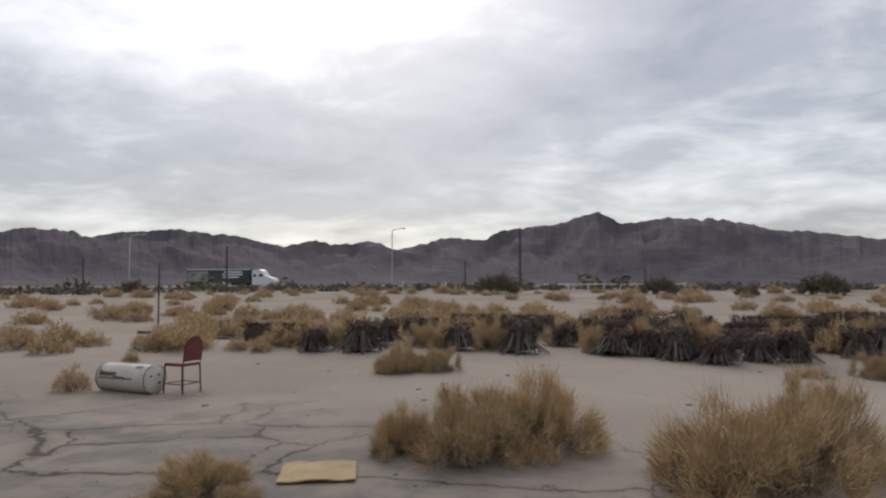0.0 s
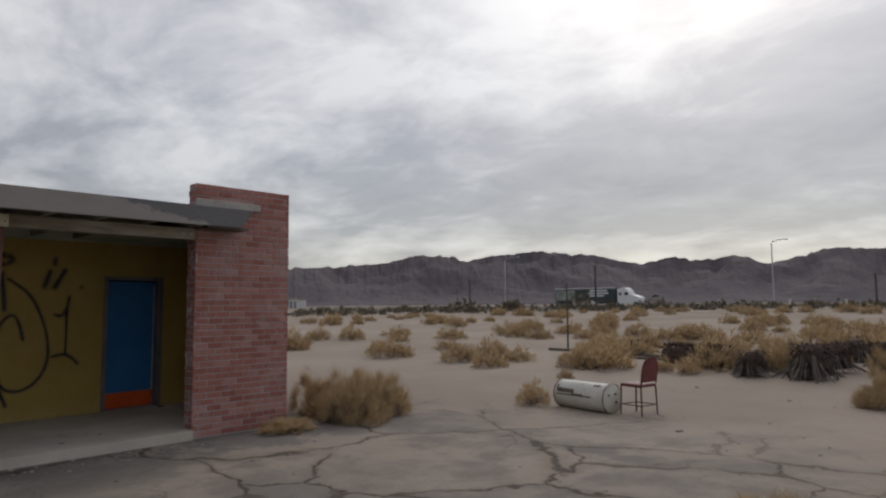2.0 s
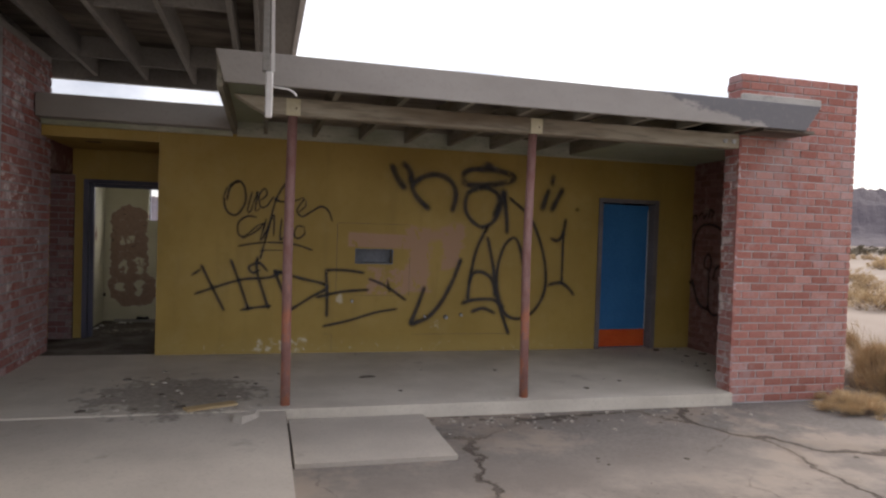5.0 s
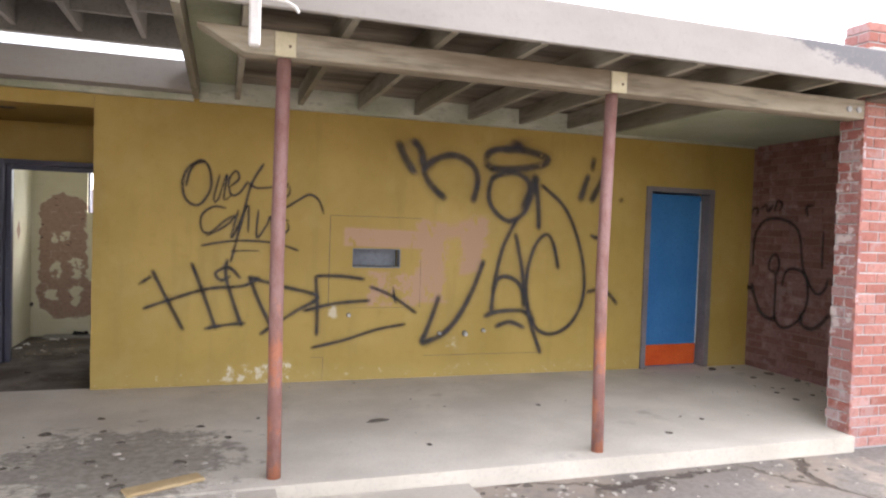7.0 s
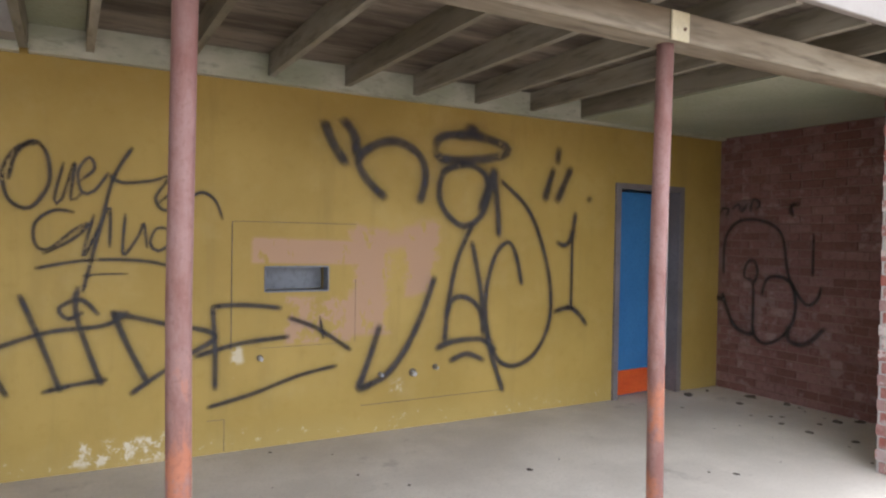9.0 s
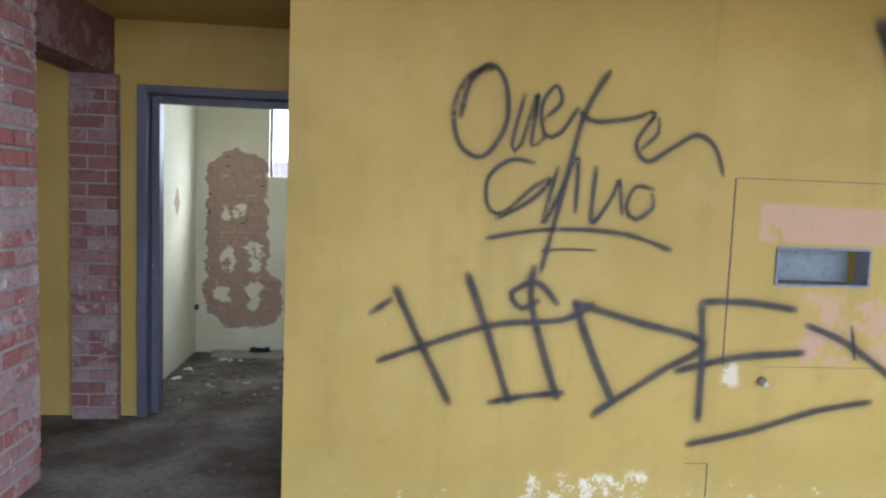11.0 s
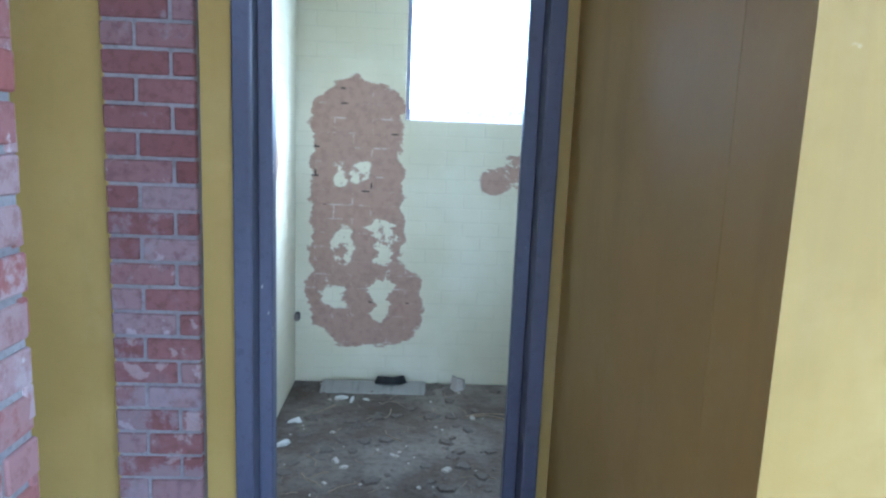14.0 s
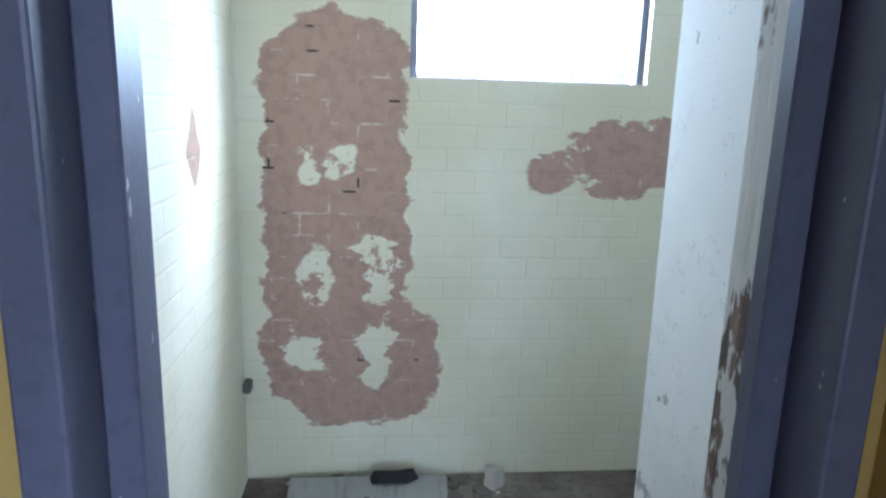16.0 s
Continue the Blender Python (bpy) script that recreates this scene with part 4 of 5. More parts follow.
spray(script_tag, 0.017, (-0.06, 1.64), (-0.12, 1.38), (-0.05, 1.51), (-0.01, 1.61), (0.03, 1.68), (0.03, 1.43))
spray(script_tag, 0.017, (0.12, 1.65), (0.11, 1.39), (0.20, 1.51), (0.23, 1.59), (0.25, 1.43))
spray(script_tag, 0.017, (0.40, 1.55), (0.31, 1.56), (0.27, 1.46), (0.32, 1.41), (0.40, 1.47), (0.39, 1.53))
spray(script_tag, 0.018, (-0.38, 1.30), (-0.08, 1.35), (0.26, 1.34), (0.50, 1.27))
spray(script_tag, 0.01, (-0.12, 1.25), (-0.01, 1.26), (0.14, 1.26))
# tall letters
spray(tall_letters, 0.065, (1.45, 2.38), (1.53, 2.22), (1.63, 2.07))
spray(tall_letters, 0.065, (1.6, 2.41), (1.69, 2.3), (1.72, 2.15))
spray(tall_letters, 0.058, (1.96, 1.83), (1.81, 1.96), (1.73, 2.11), (1.85, 2.23), (2.04, 2.28), (2.24, 2.2), (2.31, 2.03), (2.26, 1.81))
spray(tall_letters, 0.065, (2.4, 2.26), (2.45, 2.18), (2.72, 2.18), (3.06, 2.25), (3.09, 2.32), (2.83, 2.38), (2.5, 2.37), (2.38, 2.28))
spray(tall_letters, 0.078, (2.69, 2.46), (2.8, 2.4))
spray(tall_letters, 0.046, (2.67, 2.14), (2.48, 2.07), (2.44, 1.86), (2.54, 1.7), (2.7, 1.63), (2.87, 1.76), (2.9, 2.02), (2.78, 2.13), (2.64, 2.14))
spray(tall_letters, 0.078, (2.98, 2.12), (2.92, 1.93), (2.84, 1.76))
spray(tall_letters, 0.046, (2.96, 2.12), (3.01, 1.83), (3.03, 1.55))
spray(tall_letters, 0.039, (2.76, 1.64), (2.62, 1.35), (2.54, 0.98), (2.51, 0.67))
spray(tall_letters, 0.039, (2.52, 0.88), (2.58, 1.02), (2.72, 1.03), (2.85, 0.92), (2.89, 0.72))
spray(tall_letters, 0.039, (2.43, 0.62), (2.59, 0.67), (2.87, 0.67), (3.01, 0.57))
spray(tall_letters, 0.039, (2.56, 0.51), (2.73, 0.56), (2.9, 0.49))
spray(tall_letters, 0.039, (2.76, 1.5), (2.84, 1.16), (2.89, 0.87), (2.98, 0.52), (3.1, 0.21))
spray(tall_letters, 0.036, (3.28, 1.13), (3.21, 1.4), (3.12, 1.5), (2.99, 1.37), (2.91, 1.06), (2.93, 0.72), (3.04, 0.49), (3.22, 0.42), (3.44, 0.52), (3.59, 0.79), (3.59, 1.15), (3.47, 1.55), (3.31, 1.82), (3.04, 2.03))
spray(tall_letters, 0.046, (2.41, 1.21), (2.29, 0.89), (2.15, 0.63), (1.98, 0.44), (1.76, 0.35))
spray(tall_letters, 0.046, (1.93, 0.84), (1.85, 0.6), (1.75, 0.35))
spray(tall_letters, 0.058, (3.67, 2.36), (3.65, 2.22))
spray(tall_letters, 0.058, (3.61, 2.17), (3.51, 1.88))
spray(tall_letters, 0.058, (3.81, 2.19), (3.65, 1.87))
spray(tall_letters, 0.039, (3.87, 1.78), (3.83, 1.56), (3.75, 1.48), (3.66, 1.51))
spray(tall_letters, 0.029, (3.84, 1.61), (3.84, 0.91))
spray(tall_letters, 0.039, (3.65, 0.88), (3.81, 0.91), (3.93, 0.85), (4.03, 0.74))
spray(tall_letters, 0.052, (4.02, 1.92), (4.05, 1.9))
# tag on brick
spray(brick_tag, 0.045, (12.80, 1.17), (12.74, 0.97), (12.60, 0.94))
spray(brick_tag, 0.04, (12.60, 0.99), (12.46, 0.69), (12.29, 0.61), (12.22, 0.64))
spray(brick_tag, 0.028, (12.59, 1.20), (12.58, 1.55), (12.46, 1.73), (12.27, 1.77), (12.06, 1.72), (11.93, 1.59), (11.87, 1.26), (11.79, 1.09), (11.67, 0.96), (11.57, 1.02), (11.54, 1.14))
spray(brick_tag, 0.022, (11.62, 1.63), (11.62, 1.23))
spray(brick_tag, 0.028, (12.14, 1.01), (12.09, 1.17), (11.97, 1.21), (11.84, 1.16), (11.79, 1.04), (11.79, 0.84), (11.89, 0.65), (12.07, 0.54), (12.19, 0.58), (12.23, 0.69), (12.24, 1.11), (12.34, 1.19), (12.31, 1.33), (12.23, 1.35), (12.19, 1.23), (12.24, 1.11))
spray(brick_tag, 0.04, (11.86, 0.74), (11.84, 0.61), (11.72, 0.58), (11.62, 0.63), (11.49, 0.77))
spray(brick_tag, 0.03, (12.64, 1.83), (12.62, 1.89), (12.55, 1.88), (12.58, 1.80))
spray(brick_tag, 0.03, (12.50, 1.88), (12.43, 1.93), (12.39, 1.85), (12.33, 1.93))
spray(brick_tag, 0.03, (12.29, 1.85), (12.26, 1.97), (12.19, 1.93), (12.23, 1.86))
spray(brick_tag, 0.03, (11.83, 1.79), (11.85, 1.89), (11.77, 1.91))

# patch panel round the slot in the wall
bm = boxes((0.80, 1.03, 12.667, 12.672, 0.72, 1.62), (1.50, 1.72, 12.667, 12.672, 0.72, 1.62), (1.03, 1.50, 12.667, 12.672, 0.72, 1.12), (1.03, 1.50, 12.667, 12.672, 1.303, 1.62))
bmesh.ops.remove_doubles(bm, verts=bm.verts[:], dist=0.0005)
panel = tagged(part("wall_panel", bm, M_yellow), "yellow painted patch panel round a slot in the wall", "panel")
bm = boxes((1.024, 1.036, 12.655, 12.75, 1.12, 1.303), (1.494, 1.506, 12.655, 12.75, 1.12, 1.303), (1.036, 1.494, 12.655, 12.75, 1.116, 1.128), (1.036, 1.494, 12.655, 12.75, 1.295, 1.307))
for b_ in ((0.794, 0.80, 12.666, 12.671, 0.72, 1.62), (0.80, 1.72, 12.666, 12.671, 1.62, 1.624), (1.72, 1.724, 12.666, 12.671, 0.72, 1.2), (1.0, 1.6, 12.666, 12.671, 0.717, 0.72)):
    part("seam", boxes(b_), M_litter, panel)
liner = tagged(part("slot_liner", bm, M_dark), "thin dark metal liner of the wall slot", "frame")
# added backing, its colour giving the dimness inside the slot
part("slot_backing", boxes((1.037, 1.493, 12.80, 12.82, 1.129, 1.294)), M_dark, liner, "grey-blue backing toned as the slot's dim inside")
for b_ in ((1.78, 3.1, 12.6665, 12.671, 0.222, 0.226), (0.755, 0.759, 12.6665, 12.671, 0.01, 0.236), (0.64, 0.755, 12.6665, 12.671, 0.234, 0.237)):
    part("seam", boxes(b_), M_litter, panel)
for x, z, r in ((2.223, 0.445, 0.028), (2.427, 0.475, 0.02), (1.94, 0.455, 0.016), (1.0, 0.648, 0.02)):
    o = thing("pipe_stub", "cut metal pipe stub sticking out of the wall", "pipe", "pipe stubs in the wall", (x, 12.67, z))
    bm = bmesh.new()
    tube(bm, [(0, 0.0, 0), (0, -0.05, -0.004)], r * 0.7, 10)
    part("pipe", bm, M_galv, o)
    bm = bmesh.new()
    tube(bm, [(0, 0.0, 0), (0, -0.008, 0)], r * 1.2, 10)
    part("collar", bm, M_litter, o)


# ---- desert things ----
def blades(bm, count, rx, rz, rng, width, droop, inner=0.15, clumps=70, size=0.3):
    """Fine twigs in many small sprays, crowded over an uneven dome."""
    centres = []
    lobes = [(rng.uniform(0, 6.28), rng.uniform(0.75, 1.2)) for _ in range(5)]
    for _ in range(clumps):
        a, f = rng.uniform(0, 6.28), math.sqrt(rng.random())
        lob = 1 + 0.22 * sum(math.cos(k_ * (a - p_)) * s_ for k_, (p_, s_) in enumerate(lobes, 1)) / 3
        top = math.sqrt(max(0.0, 1 - f * f)) * rng.uniform(0.6, 1.0)
        centres.append((Vector((math.cos(a) * f * rx * 0.85 * lob, math.sin(a) * f * rx * 0.85 * lob, rz * 0.85 * top * rng.uniform(0.35, 1.0) * lob)), rng.uniform(0.6, 1.25)))
    for _ in range(count):
        c, s_ = rng.choice(centres)
        out = Vector((c.x, c.y, c.z + 0.25 * rz)).normalized()
        start = c + Vector((rng.gauss(0, 0.07), rng.gauss(0, 0.07), rng.gauss(0, 0.07))) * s_
        way = (out * 0.8 + Vector((rng.gauss(0, 0.55), rng.gauss(0, 0.55), rng.gauss(0.25, 0.5)))).normalized()
        tip = start + way * size * s_ * rng.uniform(0.35, 1.0)
        start.z, tip.z = max(0.0, start.z), max(0.01, tip.z)
        side = way.cross(Vector((rng.uniform(-1, 1), rng.uniform(-1, 1), rng.uniform(-1, 1)))).normalized() * width * rng.uniform(0.6, 1.4)
        bm.faces.new((bm.verts.new(start - side), bm.verts.new(start + side), bm.verts.new(tip)))


def bush_meshes(seed, count, width):
    rng = random.Random(seed)
    bm = bmesh.new()
    blades(bm, count, 1.0, 1.0, rng, width, 0.15)
    top = mesh_of("crown", bm, M_straw)
    bm = bmesh.new()
    blades(bm, count // 4, 0.8, 0.45, rng, width * 1.1, 0.1)
    for _ in range(14):
        a, r = rng.uniform(0, 6.28), rng.uniform(0.3, 0.8)
        tube(bm, [(0.05 * math.cos(a), 0.05 * math.sin(a), 0), (0.5 * r * math.cos(a), 0.5 * r * math.sin(a), 0.22), (r * math.cos(a + 0.2), r * math.sin(a + 0.2), 0.55)], 0.012, 4, 0.3, False)
    return top, mesh_of("thicket", bm, M_twig)


NEAR = [bush_meshes(s, 15000, 0.0036) for s in (11, 12, 13)]
FAR = [bush_meshes(s, 1300, 0.014) for s in (21, 22, 23, 24)]


def bush(x, y, rx, rz, meshes, rz_deg, label, group):
    o = thing("desert_bush", label, "bush", group, (x, y, ground_z(x, y) - 0.01), rz_deg)
    o.scale = (rx, rx * 0.92, rz)
    for nm, me in zip(("crown", "thicket"), meshes):
        c = new(nm, me)
        c.parent = o
    return o


L_NEAR = "large dry straw-coloured desert bush on sand"
for x, y, r, h, v, rot in ((7.25, 1.3, 0.66, 0.85, 0, 10), (7.75, 0.65, 0.68, 0.9, 1, 80), (7.3, 2.0, 0.42, 0.55, 2, 120), (6.55, -1.1, 0.85, 0.95, 2, 200), (7.3, -1.85, 0.6, 1.1, 0, 300),
                           (5.55, 3.2, 0.5, 0.40, 1, 45), (6.95, 9.75, 0.6, 0.75, 1, 160), (7.6, 10.1, 0.7, 0.85, 0, 15), (7.05, 10.55, 0.6, 0.8, 2, 70), (5.8, 9.78, 0.42, 0.22, 0, 33)):
    bush(x, y, r, h, NEAR[v], rot, L_NEAR, "near bushes")
L_MID = "rounded dry golden desert shrub on pale sand"
rng = random.Random(5)
for x, y, r, h in ((10.6, 9.0, 0.36, 0.55), (13.7, 4.0, 0.55, 0.7), (13.9, 3.3, 0.5, 0.6), (14.4, -4.95, 0.5, 0.55), (14.2, -3.75, 0.4, 0.25), (14.0, 10.5, 0.25, 0.3),
                   (17.6, 0.1, 0.5, 0.8), (17.4, -0.9, 0.7, 0.95), (16.6, -2.0, 0.8, 1.1), (17.9, 2.7, 0.6, 0.9), (18.2, 4.6, 0.55, 0.8), (17.8, 6.6, 0.5, 0.7), (16.4, 8.6, 0.35, 0.45), (16.6, 9.3, 0.35, 0.5),
                   (18.0, -4.2, 0.7, 0.9), (19.0, -6.5, 0.9, 1.0), (19.5, -8.6, 0.9, 1.0)):
    bush(x, y, r, h, NEAR[rng.randrange(3)] if r > 0.45 else FAR[rng.randrange(4)], rng.uniform(0, 360), L_MID, "middle shrubs")
placed = 0
while placed < 270:
    az, d = radians(rng.uniform(-32, 74)), 19.5 + 70 * rng.random() ** 1.7
    x, y = d * math.cos(az), d * math.sin(az)
    if x < 14 or (x < 24 and y > 9 and rng.random() < 0.35):
        continue
    if noise.noise(Vector((x * 0.11, y * 0.11, 4.0))) < -0.12:
        continue
    s = rng.uniform(0.5, 1.0) * (1 + 0.25 * (d > 45))
    bush(x, y, s, s * rng.uniform(0.8, 1.15), FAR[placed % 4], rng.uniform(0, 360), "low dry golden desert shrub on pale sand", "far shrubs")
    placed += 1
# dark scrub near the highway
bm = bmesh.new()
for _ in range(640):
    az, d = radians(rng.uniform(-34, 78)), rng.uniform(92, 124)
    cx, cy, cr = d * math.cos(az), d * math.sin(az), rng.uniform(0.5, 1.3)
    if rng.random() < 0.03:
        cr *= 2.3
    for _ in range(34):
        a, q, hh = rng.uniform(0, 6.28), rng.random(), rng.random()
        p = Vector((cx + math.cos(a) * cr * q, cy + math.sin(a) * cr * q, ground_z(cx, cy) + cr * 0.95 * hh * (1 - 0.6 * q)))
        u = Vector((rng.gauss(0, 1), rng.gauss(0, 1), rng.gauss(0, 1))).normalized() * cr * 0.3
        v = u.cross(Vector((rng.gauss(0, 1), rng.gauss(0, 1), rng.gauss(0, 1)))).normalized() * cr * 0.22
        bm.faces.new([bm.verts.new(p + w_) for w_ in (u, v, -u)])
tagged(part("far_scrub", bm, M_scrub), "dark grey-green scrub along the distant highway", "scrub", kind="stuff")
# tall hazy shrubs on the plain
bm = bmesh.new()
blades(bm, 1500, 1.0, 1.0, random.Random(3), 0.03, 0.1)
M_tall = mesh_of("crown", bm, M_scrub)
for x, y, r, h in ((78, 11.6, 2.6, 3.2), (76, -6.2, 2.0, 2.6), (74, -21.5, 2.4, 3.0), (80, 62, 1.8, 2.4), (72, -14, 1.2, 1.2)):
    o = thing("tall_shrub", "tall grey-green desert shrub far out on the plain", "shrub", "tall far shrubs", (x, y, ground_z(x, y)))
    o.scale = (r, r, h)
    c = new("crown", M_tall)
    c.parent = o


# ---- palm stumps with bare roots, lying in rows ----
def stump_meshes(seed):
    r_ = random.Random(seed)
    bm = bmesh.new()
    rings = []
    for i in range(7):
        f = i / 6
        rr = 0.31 * (1.12 - 0.15 * f - 0.55 * f ** 3)
        rings.append([bm.verts.new((0.12 * f + math.cos(6.283 * j / 12) * rr * r_.uniform(0.8, 1.2), math.sin(6.283 * j / 12) * rr * r_.uniform(0.8, 1.2), 0.08 + 0.62 * f)) for j in range(12)])
    for u, v in zip(rings, rings[1:]):
        for j in range(12):
            bm.faces.new((u[j], u[(j + 1) % 12], v[(j + 1) % 12], v[j]))
    bm.faces.new(rings[-1])
    for _ in range(420):
        a, f = r_.uniform(0, 6.283), r_.random()
        b = Vector((0.12 * f + math.cos(a) * 0.29, math.sin(a) * 0.29, 0.1 + 0.62 * f))
        t = b + Vector((math.cos(a) * r_.uniform(0.05, 0.22), math.sin(a) * r_.uniform(0.05, 0.22), r_.uniform(-0.14, 0.12)))
        s_ = Vector((-math.sin(a), math.cos(a), r_.uniform(-0.5, 0.5))) * 0.02
        bm.faces.new((bm.verts.new(b - s_), bm.verts.new(b + s_), bm.verts.new(t)))
    trunk = mesh_of("trunk", bm, M_stump)
    bm = bmesh.new()
    for _ in range(46):
        a = r_.uniform(0, 6.283)
        l_ = r_.uniform(0.35, 0.75)
        x0, y0 = math.cos(a) * 0.27, math.sin(a) * 0.27
        tube(bm, [(x0, y0, r_.uniform(0.3, 0.5)), (x0 * 1.5, y0 * 1.5, 0.2), (math.cos(a) * l_, math.sin(a) * l_, 0.012)], r_.uniform(0.012, 0.022), 5, 0.5)
    return trunk, mesh_of("root_mass", bm, M_root)


STUMPS = [stump_meshes(s) for s in (31, 32, 33)]
rng = random.Random(8)


def stump(x, y, s, tilt):
    o = thing("palm_stump", "charred dark palm stump with bare grey roots", "stump", "dug-up palm stumps", (x, y, ground_z(x, y)))
    o.matrix_basis = pose(x, y, ground_z(x, y), tilt[0], tilt[1], rng.uniform(0, 360))
    o.scale = (s, s, s * rng.uniform(0.85, 1.1))
    for nm, me in zip(("trunk", "root_mass"), STUMPS[rng.randrange(3)]):
        c = new(nm, me)
        c.parent = o


for x, y in ((16.8, 7.2), (16.9, 6.0), (17.6, 3.55), (17.3, 2.0), (19.2, 0.95), (16.9, -1.05), (16.2, -1.7), (15.7, -2.4), (16.4, -3.3), (16.6, -4.0), (17.5, -5.6), (18.0, -6.4), (18.6, 5.9), (16.9, -0.3),
             (20.5, 4.0), (20.8, 3.0), (21.5, 2.0), (21.8, 0.4), (21.2, -0.8), (20.6, -2.2), (20.8, -3.6), (21.5, -4.6), (22.0, -6.2), (21.0, 5.2), (22.3, 6.1), (23.0, -2.5), (23.4, -0.9), (24.0, -4.6), (24.6, -7.4), (19.4, -5.0)):
    stump(x, y, rng.uniform(0.85, 1.2), (rng.uniform(-9, 9), rng.uniform(-9, 9)))


def fallen_trunk(x, y, length, r, rot):
    o = thing("fallen_palm_trunk", "dark fallen palm trunk lying on the sand", "log", "fallen palm trunks", (x, y, ground_z(x, y)), rot)
    r_ = random.Random(int(x * 10))
    bm = bmesh.new()
    tube(bm, [(-length / 2, 0, r * 0.9), (-length / 5, 0.05, r), (length / 4, -0.04, r * 0.95), (length / 2, 0, r * 0.8)], r, 12, 0.85)
    part("trunk", bm, M_stump, o)
    bm = bmesh.new()
    for _ in range(700):
        a, f = r_.uniform(0, 3.14), r_.uniform(-0.5, 0.5)
        b = Vector((f * length, math.cos(a) * r, r * 0.95 + math.sin(a) * r))
        t = b + Vector((r_.uniform(-0.2, 0.2), math.cos(a) * 0.12, math.sin(a) * 0.14))
        bm.faces.new((bm.verts.new(b - Vector((0.015, 0, 0))), bm.verts.new(b + Vector((0.015, 0, 0))), bm.verts.new(t)))
    tagged(part("husk", bm, M_stump, o), kind="stuff")


for a_ in ((18.2, 9.1, 2.0, 0.26, 75), (22.5, 3.2, 3.4, 0.3, 88), (22.6, -1.6, 3.6, 0.32, 95), (22.4, -5.4, 3.2, 0.34, 84), (19.2, -3.8, 2.8, 0.3, 100), (25, -9, 4.0, 0.34, 92), (17.9, -7.9, 3.0, 0.3, 96), (18.2, -1.2, 2.2, 0.28, 80)):
    fallen_trunk(*a_)

# long buried edge and scattered sticks
for x, y, l_, rot in ((20.3, 13.0, 5.2, 79), (19.2, 10.9, 2.2, 86)):
    o = thing("timber", "weathered timber half buried in the sand", "timber", "", (x, y, ground_z(x, y)), rot)
    bm = boxes((-l_ / 2, l_ / 2, -0.06, 0.06, -0.05, 0.07))
    soft(bm, 0.015)
    part("beam", bm, M_litter, o)


# ---- chair ----
chair = thing("chair", "maroon vinyl chair with rusted tube legs standing on sand", "chair", "", (11.05, 7.15, ground_z(11.05, 7.15)), 170)
bm = boxes((-0.21, 0.21, -0.21, 0.21, 0.47, 0.53))
soft(bm, 0.025, 2)
part("seat", bm, M_chairred, chair)
bm = bmesh.new()
prof = [(-0.20, 0.0), (-0.20, 0.22)] + [(-0.20 * math.cos(math.pi * i / 10), 0.22 + 0.20 * math.sin(math.pi * i / 10)) for i in range(1, 10)] + [(0.20, 0.22), (0.20, 0.0)]
fr = [bm.verts.new((x, 0.20 + z * 0.16, 0.56 + z)) for x, z in prof]
bk = [bm.verts.new((x, 0.24 + z * 0.16, 0.56 + z)) for x, z in prof]
bm.faces.new(fr)
bm.faces.new(bk[::-1])
for i in range(len(prof)):
    j = (i + 1) % len(prof)
    bm.faces.new((fr[i], bk[i], bk[j], fr[j]))
part("backrest", bm, M_chairred, chair)
bm = bmesh.new()
tube(bm, [(x, 0.22 + z * 0.16, 0.53 + z * 1.0 if i in (0, len(prof) - 1) else 0.56 + z) for i, (x, z) in enumerate(prof)], 0.014, 6)
part("back_frame", bm, M_chairleg, chair)
for x in (-0.20, 0.20):
    for y in (-0.19, 0.21):
        bm = bmesh.new()
        tube(bm, [(x * 1.05, y * 1.08, 0), (x, y, 0.5)], 0.014, 8)
        part("leg", bm, M_chairleg, chair)
for p_, q_ in (((-0.2, -0.19), (-0.2, 0.21)), ((0.2, -0.19), (0.2, 0.21)), ((-0.2, 0.21), (0.2, 0.21)), ((-0.2, -0.19), (0.2, -0.19))):
    bm = bmesh.new()
    tube(bm, [(*p_, 0.17), (*q_, 0.17)], 0.010, 6)
    part("stretcher", bm, M_chairleg, chair)

# ---- drum lying on its side ----
drum = thing("drum", "cream enamel steel tank with black scrawls lying on its side", "drum", "", (10.9, 8.06, ground_z(10.9, 8.06)), -100)
R = 0.245
bm = bmesh.new()
tube(bm, [(-0.57, 0, R), (-0.54, 0, R), (0, 0, R), (0.54, 0, R), (0.57, 0, R)], R, 28)
part("shell", bm, M_drum, drum, "", True)
for x in (-0.56, 0.56):
    bm = bmesh.new()
    tube(bm, [(x - 0.012, 0, R), (x + 0.012, 0, R)], R + 0.008, 28, cap=False)
    part("rim", bm, M_drumrust, drum, "rusted rim")
for y, z in ((-0.10, 0.29), (0.09, 0.16), (0.07, 0.30)):
    bm = bmesh.new()
    tube(bm, [(0.568, y, z + 0.02), (0.58, y, z + 0.02)], 0.022, 10)
    part("bung", bm, M_drumrust, drum)
bm = bmesh.new()
for a0, a1, x0, x1 in ((0.2, 0.5, -0.5, -0.1), (0.1, 0.2, -0.15, 0.1), (0.5, 0.75, -0.52, -0.48), (0.45, 0.55, -0.45, -0.40), (0.85, 1.15, 0.28, 0.31), (0.85, 1.1, 0.36, 0.39), (1.1, 1.15, 0.28, 0.42), (0.95, 1.0, 0.28, 0.46), (0.02, 0.12, -0.5, 0.3)):
    q = [bm.verts.new((x, -math.cos(a) * (R + 0.003), R + math.sin(a) * (R + 0.003))) for x, a in ((x0, a0), (x1, a0), (x1, a1), (x0, a1))]
    bm.faces.new(q)
part("scrawl", bm, M_litter, drum, "black scrawled marks")

